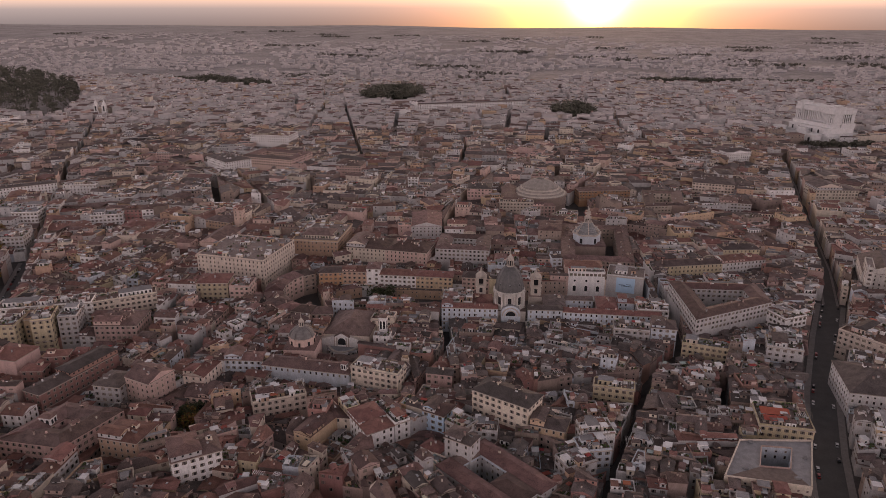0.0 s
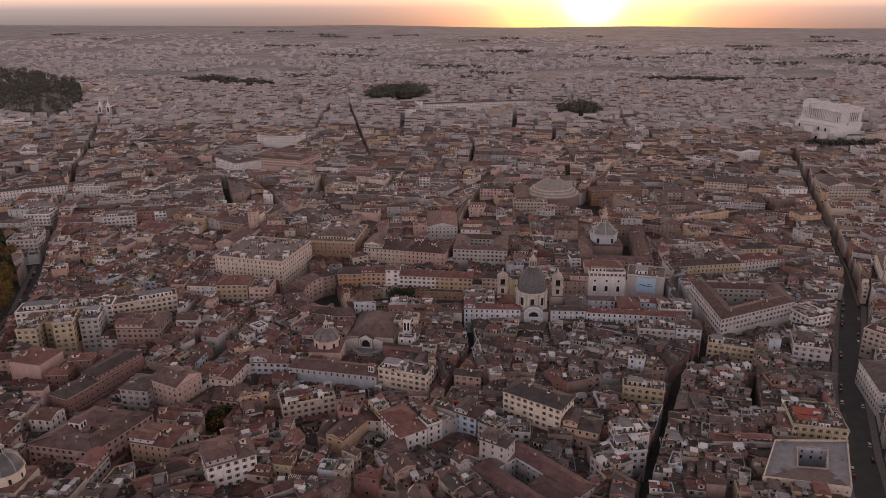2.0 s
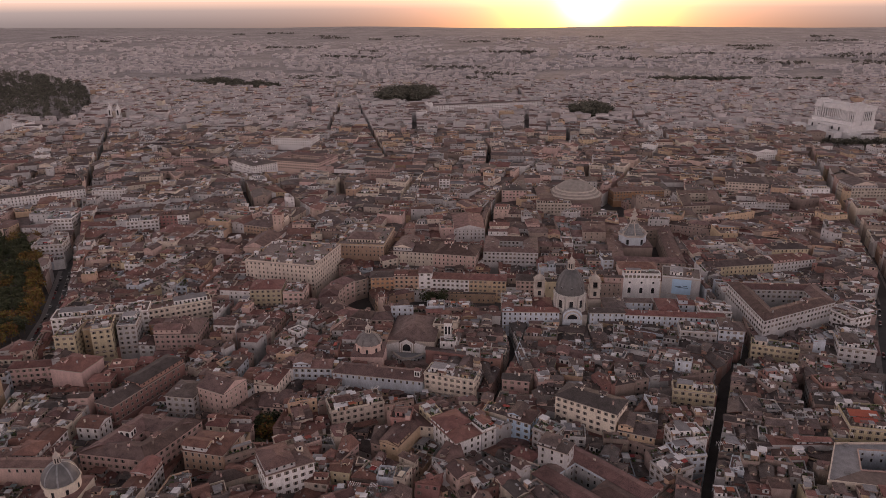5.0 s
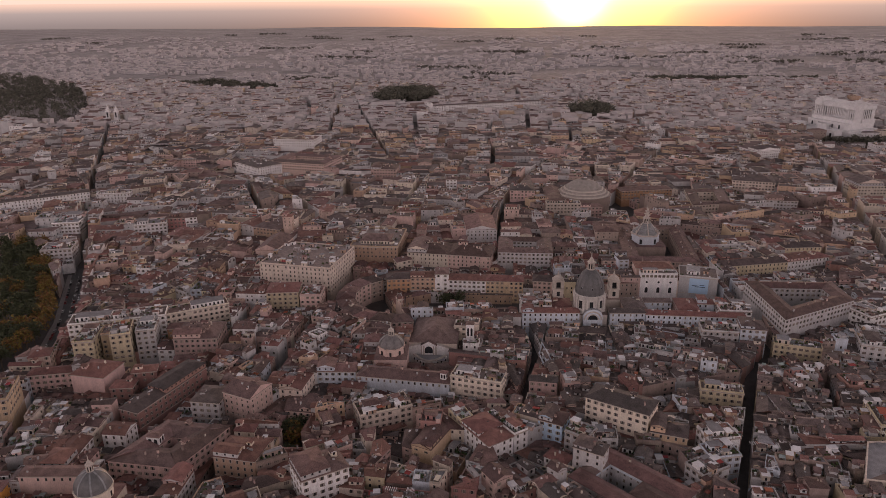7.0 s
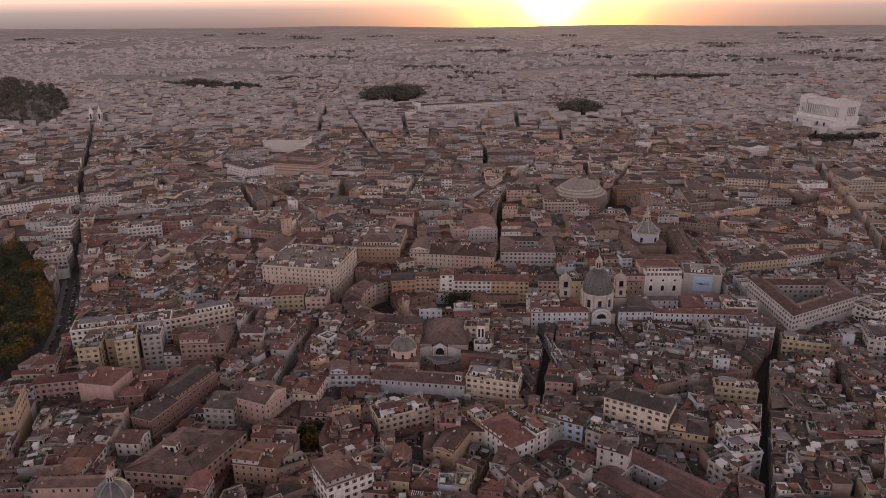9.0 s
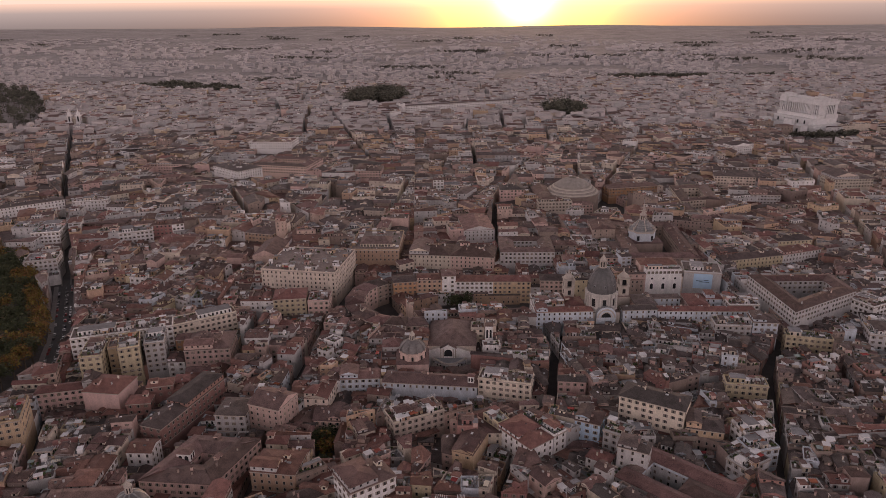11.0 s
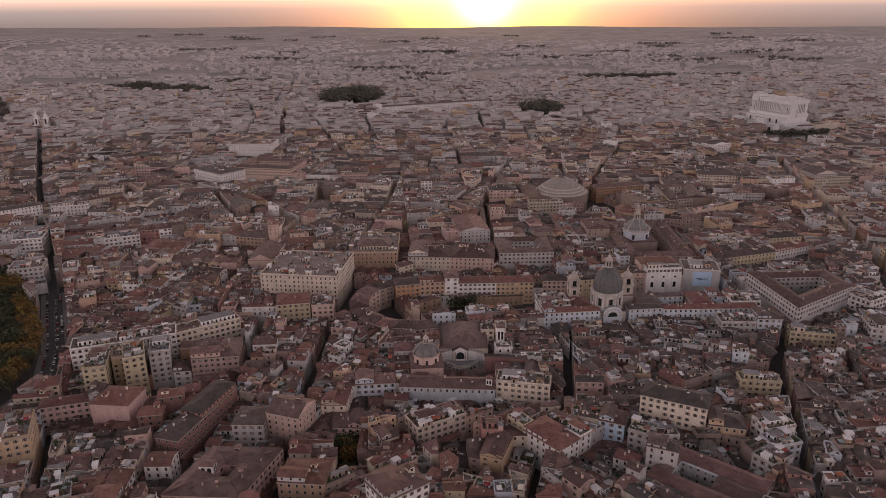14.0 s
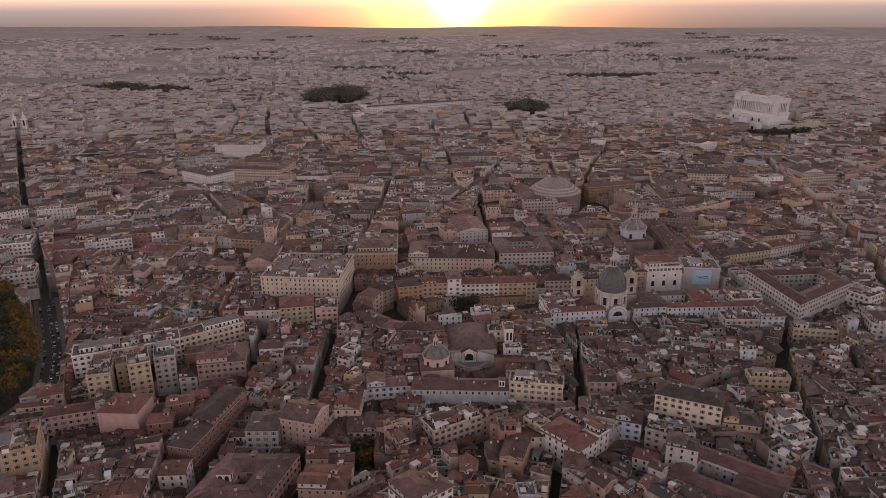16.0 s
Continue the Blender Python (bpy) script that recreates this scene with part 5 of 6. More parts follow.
def vittoriano():
    """The white marble monument: terraces, a curved colonnade and two pavilions."""
    cx, cy, turn = 532.6, 806.8, radians(-67.8)
    ob = thing("monument", cx, cy, 3, "huge white marble monument with colonnade and corner pavilions", "monument")
    TAKEN.append(rect(cx + 3, cy - 2, 122, 122, turn))
    c, s = math.cos(turn), math.sin(turn)

    def at(u, v):
        return cx + u * c - v * s, cy + u * s + v * c

    def block(name, u0, u1, v0, v1, z0, z1, edge=0.8):
        """A marble mass with a projecting cornice."""
        g = Geo()
        x, y = at((u0 + u1) / 2, (v0 + v1) / 2)
        g.box(x, y, z0, u1 - u0, v1 - v0, z1 - z0 - 0.9, MARBLE, turn)
        g.prism(rect(x, y, u1 - u0 + 2 * edge, v1 - v0 + 2 * edge, turn), z1 - 0.9, z1, MARBLE, bottom=True)
        return part(name, g, ob)

    def column(u, v, z0, z1, r=1.15):
        g = Geo()
        x, y = at(u, v)
        g.lathe(x, y, [(r * 1.25, z0), (r * 1.25, z0 + 0.8), (r, z0 + 1.2), (r * 0.86, z1 - 2), (r * 1.35, z1 - 0.6), (r * 1.35, z1)], MARBLE, 10)
        part("column", g, ob)

    def opening(u, v, w, z0, z1, side=False):
        g = Geo()
        x, y = at(u, v)
        g.box(x, y, z0, 0.3 if side else w, w if side else 0.3, z1 - z0, PANE, turn)
        part("doorway", g, ob)

    # the base, stepping up from the square
    block("plinth", -47, 47, -16, 50, -2, 20)
    block("plinth", -42, 42, -12, 46, 20, 30)
    block("front_terrace", -36, 36, -34, -16, -2, 17)
    for q in (-1, 1):
        block("stair_block", min(q * 30, q * 45), max(q * 30, q * 45), -44, -28, -2, 26 if q < 0 else 22)
        block("side_terrace", min(q * 47, q * 60), max(q * 47, q * 60), -18, 40, -2, 17)
        for k in range(3):
            opening(q * 60.2, -10 + 16 * k, 4, 4, 12, True)
        opening(q * 37.5, -44.3, 4, 8, 17)
    for k in range(12):
        g = Geo()
        x, y = at(0, -62 + 2.4 * k)
        g.box(x, y, -2, 44 - k, 2.4, 3.2 + 1.35 * k, MARBLE, turn)
        part("step", g, ob)
    block("altar", -9, 9, -24, -17, 17, 27)
    for k in range(5):
        opening(-28 + 14 * k, -34.3, 3, 6, 13)
        opening(-28 + 14 * k, -16.4, 3, 21, 27)
    # the colonnade and the solid block behind it
    block("rear_block", -41, 41, 16, 45, 30, 59.4)
    block("podium", -41.5, 41.5, -5, 15, 30, 36)
    for k in range(16):
        u = -26 + 52 * k / 15
        column(u, 1.5 + 7 * (1 - (u / 26) ** 2), 36, 52.5)
        if k < 15:
            u2 = -26 + 52 * (k + 1) / 15
            g = Geo()
            p, r = at(u, 0.2 + 7 * (1 - (u / 26) ** 2)), at(u2, 0.2 + 7 * (1 - (u2 / 26) ** 2))
            g.prism(quad(p, r, 17 - 7 * (1 - (u / 26) ** 2)), 52.5, 60, MARBLE, bottom=True)
            g.prism(quad(at(u, 11), at(u2, 11), 5), 30, 52.5, PLASTER["stone"])
            part("colonnade_bay", g, ob)
    # the two end pavilions
    for q in (-1, 1):
        lo, hi = sorted((q * 27.5, q * 42))
        block("pavilion", lo + 1.5, hi - 1.5, 1.5, 17, 36, 53)
        block("pavilion_entablature", lo, hi, -2, 46, 53, 60, 0.6)
        block("pavilion_attic", lo + 1, hi - 1, -1, 22, 60, 64.5)
        block("pavilion_crown", lo + 4, hi - 4, 3, 16, 64.5, 67)
        for k in range(4):
            column(lo + 1.6 + (hi - lo - 3.2) * k / 3, -0.4, 36, 53)
        for k in range(5):
            column(q * 41.6, 20 + 4.2 * k, 36, 53)
        block("side_podium", min(q * 40, q * 43.5), max(q * 40, q * 43.5), 15.5, 46, 30, 36, 0.3)
        # wide dark sheet behind the side columns: porch shade put in as colour
        opening(q * 41.1, 28.4, 19, 37, 51, True)
        opening((lo + hi) / 2, 1.3, 4, 36.5, 46)


def two_tower_church():
    x, y, z = -785, 905, ground_z(-785, 905)
    ob = thing("church", x, y, z, "pale hilltop church with twin square bell towers", "church")
    TAKEN.append(rect(x - 15, y, 90, 30))
    body(ob, rect(x + 5, y + 14, 22, 40), z, 20, PLASTER["cream"], hip=0.1)
    body(ob, rect(x - 38, y + 6, 60, 14), z, 14, PLASTER["white"], hip=0.5)
    for q in (-1, 1):
        bell_tower(x + 5 + q * 8, y - 6, z, 7.5, 34, ob, True, PLASTER["white"])
        b = Geo()
        b.box(x + 5 + q * 8, y - 6, z, 8, 8, 16, PLASTER["white"])
        part("tower_base", b, ob)


def small_dome(x, y, z, r, h, label, wall=PLASTER["cream"], roof=LEAD, n=8, base=None):
    ob = thing("church", x, y, 0, label, "church")
    TAKEN.append(rect(x, y, r * 2.6, r * 2.6))
    body(ob, base or rect(x, y, r * 2.4, r * 2.4), 0, z - 5, wall, hip=0.9, pitch=0.15)
    g = Geo()
    g.lathe(x, y, [(r, z - 6), (r, z), (r * 1.08, z + 0.2), (r * 1.08, z + 0.9), (r * 0.98, z + 1)], wall, n, 0.5)
    d = part("drum", g, ob)
    for k in range(8):
        a = 2 * math.pi * k / 8
        w = Geo()
        w.box(x + r * 0.95 * math.cos(a), y + r * 0.95 * math.sin(a), z - 4, 1.3, 0.5, 2.6, PANE, a + math.pi / 2)
        part("window", w, d)
    top, dome = ribbed_dome(x, y, z + 1, r, h, ob, roof, 8, rib_mat=roof if n == 8 else LEAD_PALE, n=n if n == 8 else 32)
    lantern(x, y, top - 0.3, r * 0.17, r * 0.75, ob, 0.4)


def gabled_church(a, b, depth, h, wall, label, tiles=TILE, hip=0.0):
    p = quad(a, b, depth)
    TAKEN.append(p)
    cx, cy = centre(p)
    ob = thing("church", cx, cy, 0, label, "church")
    body(ob, p, 0, h, PLASTER[wall], hip=hip, pitch=0.45, tiles=tiles)
    return ob


def baroque_front(ob):
    """A white two-storey front with an arched niche, curved wings and a bowed portico."""
    ax, ay, ux, uy = -141, -20, 0.997, -0.077
    white = PLASTER["white"]

    def at(s, back=0.0):
        return ax + ux * s - uy * back, ay + uy * s + ux * back

    for s0, s1, slope in ((0, 9, 1), (20, 31, -1)):
        w = Geo()
        lo, hi = (13.0, 15.5) if slope > 0 else (15.5, 12.0)
        for back in (0.0, 1.2):
            (xa, ya), (xb, yb) = at(s0, back), at(s1, back)
            ring = [(xa, ya, 0), (xb, yb, 0), (xb, yb, hi), (xa, ya, lo)]
            w.face(ring if back == 0 else ring[::-1], white)
        (xa, ya), (xb, yb), (xc, yc), (xd, yd) = at(s0, -0.3), at(s1, -0.3), at(s1, 1.5), at(s0, 1.5)
        w.face([(xa, ya, lo + 0.3), (xb, yb, hi + 0.3), (xc, yc, hi + 0.3), (xd, yd, lo + 0.3)], STONE)
        w.face([(xa, ya, lo - 0.2), (xb, yb, hi - 0.2), (xb, yb, hi + 0.3), (xa, ya, lo + 0.3)], STONE)
        part("wing_wall", w, ob)
    f = Geo()
    f.prism(quad(at(9, -1.5), at(20, -1.5), 2.8), 0, 15.0, white)
    a, b = at(9, -1.9), at(20, -1.9)
    m = at(14.5, -1.9)
    c, d, e = at(9, 1.5), at(20, 1.5), at(14.5, 1.5)
    f.face([(*a, 15), (*b, 15), (*m, 18.2)], white)
    f.face([(*c, 15), (*e, 18.2), (*d, 15)], white)
    f.face([(*a, 15.02), (*m, 18.25), (*e, 18.25), (*c, 15.02)], TILE)
    f.face([(*m, 18.25), (*b, 15.02), (*d, 15.02), (*e, 18.25)], TILE)
    for s in (9.6, 11.2, 17.8, 19.4):
        f.prism(quad(at(s - 0.4, -2.0), at(s + 0.4, -2.0), 0.6), 6, 15, STONE)
    front = part("facade", f, ob, "white baroque front with an arched niche")
    n = Geo()
    arch(n, *at(0, -1.5), ux, uy, 14.5, 9.5, 5.4, 5.0, PANE)
    part("niche", n, front)
    wing = Geo()
    for k in range(10):
        s0, s1 = 4 + 2.3 * k, 6.3 + 2.3 * k
        dip = [2.5 + 9.0 * math.sin(math.pi * (s - 4) / 23) for s in (s0, s1)]
        wing.prism(quad(at(s0, -dip[0]), at(s1, -dip[1]), 1.0), 0, 8.6, white)
        wing.prism(quad(at(s0, -dip[0] - 0.4), at(s1, -dip[1] - 0.4), 1.6), 8.6, 9.2, STONE, bottom=True)
    curved = part("curved_wall", wing, ob, "bowed white wall with small windows")
    for k in range(10):
        s = 5.15 + 2.3 * k
        w = Geo()
        w.box(*at(s, -(2.5 + 9.0 * math.sin(math.pi * (s - 4) / 23)) - 0.1), 5.6, 0.9, 0.5, 1.5, PANE, math.atan2(uy, ux))
        part("window", w, curved)
    roof = Geo()
    roof.prism(quad(at(6, -9), at(26, -9), 7), 8.0, 8.5, FLAT)
    part("roof_terrace", roof, ob)


agnese()
pantheon()
ivo()
vittoriano()
two_tower_church()
small_dome(-150, -36, 22, 8.5, 6.5, "octagonal church dome with dull grey roof and banded drum", n=8, roof=LEAD_DULL, wall=PLASTER["pink"])
small_dome(-271, -185, 25, 8.0, 8.6, "church with a grey ribbed lead dome and white lantern", n=16)
palazzo((-318, -168.5), (-283, -167.5), 8.5, 18, "pink", "hip", "plain pinkish church nave with a brown roof beside the dome", 0, 0.2, tiles=TILE, storeys=1)
palazzo((-339, -178), (-322, -176), 9, 15, "amber", "hip", "bright amber plaster house with dark windows", 2, tiles=TILE)
baroque_front(gabled_church((-140, -18), (-108, -20.5), 38, 15.5, "cream", "baroque church with a wide brown roof and white curved front", hip=0.75))
TAKEN.append([(-144, -36), (-104, -38), (-104, -20), (-144, -18)])
gabled_church((-292, 150), (-270, 148), 40, 22, "pink", "brick church with a plain gabled roof")
palazzo((-170, 1010), (55, 1078), 16, 23, "white", "hip", "very long pale hilltop palace", 2, 0.2, z=ground_z(-60, 1040), each=False, storeys=3)
palazzo((95, 1020), (150, 1040), 24, 24, "cream", "flat", "pale palace beside a wooded garden", 2, 0.2, z=ground_z(120, 1030), each=False, storeys=3)


def banner():
    """The printed sheet that hangs on the netted scaffold."""
    a, b = (75.5, 81.1), (89.5, 77.6)
    ob = thing("banner", 82, 79, 8, "pale blue advertising banner with a dark stroke", "banner")
    ux, uy = (b[0] - a[0]), (b[1] - a[1])
    l = math.hypot(ux, uy)
    nx, ny = uy / l * 0.25, -ux / l * 0.25
    g = Geo()
    g.prism(quad((a[0] + nx, a[1] + ny), (b[0] + nx, b[1] + ny), 0.2), 10.5, 23, BANNER, bottom=True)
    part("sheet", g, ob)
    for z, w0, w1 in ((16.8, 0.15, 0.5), (16.0, 0.3, 0.85), (17.5, 0.55, 0.8)):
        m = Geo()
        p0, p1 = (a[0] + ux * w0 + nx * 1.3, a[1] + uy * w0 + ny * 1.3), (a[0] + ux * w1 + nx * 1.3, a[1] + uy * w1 + ny * 1.3)
        m.prism(quad(p0, p1, 0.06), z, z + 0.5, BANNER_MARK, bottom=True)
        part("mark", m, ob)


banner()


def altana(x, y, z, w, d, h, turn, label):
    """A small white roof loggia with arched openings under a tiled cap."""
    ob = thing("roof_loggia", x, y, z, label, "loggia")
    g = Geo()
    g.box(x, y, z - 3, w, d, h + 3, PLASTER["white"], turn)
    part("wall", g, ob)
    r = Geo()
    tile_roof(r, rect(x, y, w, d, turn), z + h, RNG, 0.9, 0.3, TILE, PLASTER["white"])
    part("roof", r, ob)
    c, s = math.cos(turn), math.sin(turn)
    for ux, uy, l, half in ((c, s, w, d / 2), (-s, c, d, w / 2)):
        for k in range(2):
            o = Geo()
            ox, oy = x + uy * half, y - ux * half
            arch(o, ox, oy, ux, uy, (k - 0.5) * l * 0.45, z + 0.5, l * 0.28, h * 0.65, PANE)
            part("arched_opening", o, ob)


altana(-263, -138, 17.5, 7, 5, 4.2, radians(-8), "white roof loggia with arches above brown tiles")
altana(-115, -71.5, 18.5, 3.6, 3.2, 4.0, radians(-15), "small white roof turret above a long tiled roof")
altana(-99, -14.5, 19, 5, 5, 9.0, radians(-4), "tall narrow cream roof tower with dark openings")


def church_back():
    """Round openings, arched windows and the attic strip on the white church wall."""
    ob = WHITE_CHURCH
    for k in range(3):
        x, y = 43 + 9.3 * k, 84.7 - 0.32 * k
        w = Geo()
        pts = [(x - 1.2, y, 9.0), (x + 1.2, y, 9.0), (x + 1.2, y, 12.5)] + [(x + 1.2 * math.cos(t), y, 12.5 + 1.2 * math.sin(t)) for t in (0.5, 1.0, 1.57, 2.1, 2.6)] + [(x - 1.2, y, 12.5)]
        w.face(pts, PANE)
        part("arched_window", w, ob)
        r = Geo()
        r.face([(x + 0.9 * math.cos(t * math.pi / 6), y, 18.0 + 0.9 * math.sin(t * math.pi / 6)) for t in range(12)], PANE)
        part("round_window", r, ob)
    for k in range(9):
        s = Geo()
        x = 40 + 3.2 * k
        s.box(x, 84.75 - 0.034 * (x - 38), 22.2, 2.2, 0.2, 2.0, SHUTTER, -0.034)
        part("attic_window", s, ob)


church_back()


# ------------------------------------------------------------ the town between the streets
def in_view(x, y):
    """The stretch of town that the flight looks over."""
    return -250 < y and abs(x + 95) < 300 + 0.74 * (y + 260)


def make_plots(rng):
    holes = [q if area(q) > 0 else q[::-1] for q in [q for line, w in STREETS for q in corridor(line, w)] + OPEN + TAKEN]
    plots = []
    x0 = -900
    cells = []
    for gx in range(-900, 900, 150):
        for gy in range(-250, 700, 150):
            cells.append([(gx, gy), (gx + 150, gy), (gx + 150, gy + 150), (gx, gy + 150)])
    # the first cuts turn each cell's grain a little, so that no long straight seams run through the town
    for cell in cells:
        cx, cy = centre(cell)
        if not in_view(cx, cy) and not any(in_view(*q) for q in cell):
            continue
        pieces = [cell]
        for hole in holes:
            pieces = [r for q in pieces for r in minus(q, hole)]
        for piece in pieces:
            for block in carve(piece, 2200 if cy < 100 else (3600 if cy < 200 else 6000), 5.2 if cy < 200 else 7.0, rng, 0.2):
                inner = inset(block, 0.1)
                if len(inner) > 2:
                    size = (105 if cx > 0 and cy < 0 else 135) if cy < 60 else (190 if cy < 200 else 430)
                    plots += carve(inner, size * rng.choice([0.7, 1, 1, 1.5]), 0.0, rng, 0.08)
    good = []
    for p in plots:
        p = tidy(p, 1.0)
        if len(p) < 3 or area(p) < 28:
            continue
        ux, uy, s0, s1, t0, t1 = spread(p)
        if min(s1 - s0, t1 - t0) < 3.2 or not in_view(*centre(p)):
            continue
        good.append(p)
    return good


rng = random.Random(5)
PLOTS = make_plots(rng)
PLOTS.sort(key=lambda p: centre(p)[1])
NEAR, rest = [], []
for p in PLOTS:
    x, y = centre(p)
    (NEAR if y < -60 and len(NEAR) < 212 else rest).append(p)


FAR_PICK = ["cream"] * 5 + ["pink"] * 5 + ["grey"] * 6 + ["white"] + ["ochre"] * 3 + ["brown"] * 5


def plot_style(p, rng):
    x, y = centre(p)
    h = rng.gauss(15.5, 2.3 if y < 60 else 3.0) + 3.0 * noise.noise((x / 90, y / 90, 0.3))
    if -66 < x < 104 and 20 <= y < 54:
        h = rng.uniform(11, 14)
    if y > 200:
        h += 2.5
    for strip, top in FRONTS:
        if inside(strip if area(strip) > 0 else strip[::-1], x, y):
            h = min(h, top * 0.42)
    if -66 < x < 110 and -26 < y < 20:
        h = rng.uniform(8.5, 13)
    if -380 < x < -312 and -104 < y < -78:
        h = min(h, 11)
    h = max(7.0, min(24.0, h))
    wall = rng.choice(WALL_PICK if y < 150 else FAR_PICK)
    if x > -10 and y < 10 and wall in ("white", "cream", "pink", "orange", "ochre"):
        wall = rng.choice(["grey", "brown", "red", "brown", "grey", "brown"])
    roof = "flat" if rng.random() < (0.5 if x > 0 or y > 220 else 0.32) else ("gable" if rng.random() < 0.68 else "hip")
    return h, wall, roof


WORDS = {"cream": "cream plaster", "ochre": "ochre plaster", "pink": "faded pink plaster", "grey": "grey plaster", "white": "whitewashed", "brown": "brown weathered", "red": "dull red plaster", "yellow": "yellow plaster", "orange": "orange plaster", "blue": "pale blue plaster", "pale": "pale grey plaster"}
for k, p in enumerate(NEAR):
    if rng.random() < 0.08:
        continue
    h, wall, roof = plot_style(p, rng)
    words = {"flat": "a cluttered roof terrace", "gable": "a gabled brown tiled roof", "hip": "a hipped brown tiled roof"}[roof]
    house_thing("house", p, 0.0, h, wall, roof, rng, f"{WORDS[wall]} town house with {words}", "house", group="old town houses", storeys=3, style=rng.randrange(6), busy=1.0, each=False)


def town(name, plots, label, rich, rng, storeys, busy):
    g = Geo()
    sink = Sink(joined=g)
    sink.rich = rich
    for p in plots:
        if rng.random() < 0.05:
            continue
        h, wall, roof = plot_style(p, rng)
        x, y = centre(p)
        build_house(sink, p, ground_z(x, y) - 0.5, h + 0.5, wall, roof, rng, storeys, rng.randrange(6), busy)
    tagged(part(name, g, None), label, "houses", kind="stuff")


town("town_houses", [p for p in rest if centre(p)[1] < 150], "dense old town houses with brown tiled roofs and terraces", True, rng, 3, 1.0)
town("town_houses", [p for p in rest if 150 <= centre(p)[1] < 400], "dense old town houses farther off, tiled and terraced", False, rng, 2, 0.45)
town("town_houses", [p for p in rest if centre(p)[1] >= 400], "dense old town houses in the distance, mostly tiled", False, rng, 2, 0.2)


def far_town():
    """The quarters beyond the old town, out to the plain."""
    rng = random.Random(9)
    g = Geo()
    sink = Sink(joined=g)
    holes = [q for line, w in STREETS for q in corridor(line, w)] + [t for t in TAKEN if centre(t)[1] > 560] + PARKS + [[(-180, 960), (70, 1030), (60, 1078), (-176, 1010)], [(-850, 865), (-735, 865), (-735, 896), (-850, 896)], [(440, 640), (640, 700), (640, 745), (470, 745)]]
    holes = [q if area(q) > 0 else q[::-1] for q in holes]
    for gx in range(-1500, 1500, 200):
        for gy in range(800, 1500, 175):
            cell = [(gx, gy), (gx + 200, gy), (gx + 200, gy + 175), (gx, gy + 175)]
            if abs(gx + 0) > 400 + 0.78 * (gy + 400):
                continue
            pieces = [cell]
            for hole in holes:
                pieces = [r for q in pieces for r in minus(q, hole)]
            for piece in pieces:
                for block in carve(piece, 5000, 9.0, rng, 0.2):
                    for p in carve(inset(block, 0.1), 330, 0.0, rng, 0.1):
                        p = tidy(p, 1.5)
                        if len(p) < 3 or area(p) < 60 or rng.random() < 0.06:
                            continue
                        x, y = centre(p)
                        h, wall, roof = plot_style(p, rng)
                        # mostly haze-paled walls, and two roofs in three likewise
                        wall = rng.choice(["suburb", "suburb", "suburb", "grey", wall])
                        build_house(sink, p, ground_z(x, y) - 1, h + 3, wall, roof, rng, 0, 2, 0.0, rng.choice([TILE, HAZED_ROOF, HAZED_ROOF]))
    tagged(part("town_quarter", g, None), "quarters of apartment houses beyond the old town, haze in their colours", "houses", kind="stuff")
    g = Geo()
    y = 1500.0
    while y < 3700:
        step = 27 + (y - 1500) * 0.011
        x = -0.84 * y - 300
        while x < 0.80 * y + 300:
            w, d = rng.uniform(12, 46), rng.uniform(9, 15)
            v = noise.noise((x / 260, y / 260, 4.2))
            if v > -0.25 and rng.random() < 0.75:
                h = (rng.uniform(5, 11) + (3 if v > 0.35 else 0)) * (1 - 0.7 * smooth(2400, 3700, y))
                z = ground_z(x, y) - 1
                t = noise.noise((x / 600, y / 600, 1.0)) * 2 * 0.3 + rng.choice([0, 0, 0, math.pi / 2])
                # walls and roofs alike in the haze-paled suburb colours
                wall = HAZED_WALL
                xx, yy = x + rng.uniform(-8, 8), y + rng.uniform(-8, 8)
                g.box(xx, yy, z, w, d, h, wall, t, HAZED_ROOF)
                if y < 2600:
                    g.box(xx, yy, z + h, w * 0.4, d * 0.5, 3, wall, t, HAZED_ROOF)
                    for q in (-1, 1):
                        for lv in range(3):
                            o = q * (d / 2 + 0.06)
                            c, s = math.cos(t), math.sin(t)
                            zz = z + h - 2.8 - 3.4 * lv
                            g.face([(xx - s * o + c * a, yy + c * o + s * a, zz + b) for a, b in ((-w * .42, 0), (w * .42, 0), (w * .42, 1.5), (-w * .42, 1.5))], FLAT)
            x += step * rng.uniform(0.9, 1.6)
        y += step
    tagged(part("distant_city", g, None), "distant suburbs paled with haze, spread over the plain", "city", kind="stuff")


# ------------------------------------------------------------ trees
PARKS = [[(-1900, 850), (-840, 845), (-880, 1020), (-1150, 1460), (-1500, 1810), (-1900, 1900)], [(-300, 1070), (-250, 1048), (-190, 1058), (-160, 1110), (-185, 1190), (-230, 1225), (-290, 1180)], [(-930, 1440), (-790, 1400), (-600, 1300), (-560, 1330), (-620, 1490), (-825, 1600)], [(92, 900), (118, 872), (160, 878), (178, 920), (166, 975), (120, 985), (96, 950)]]


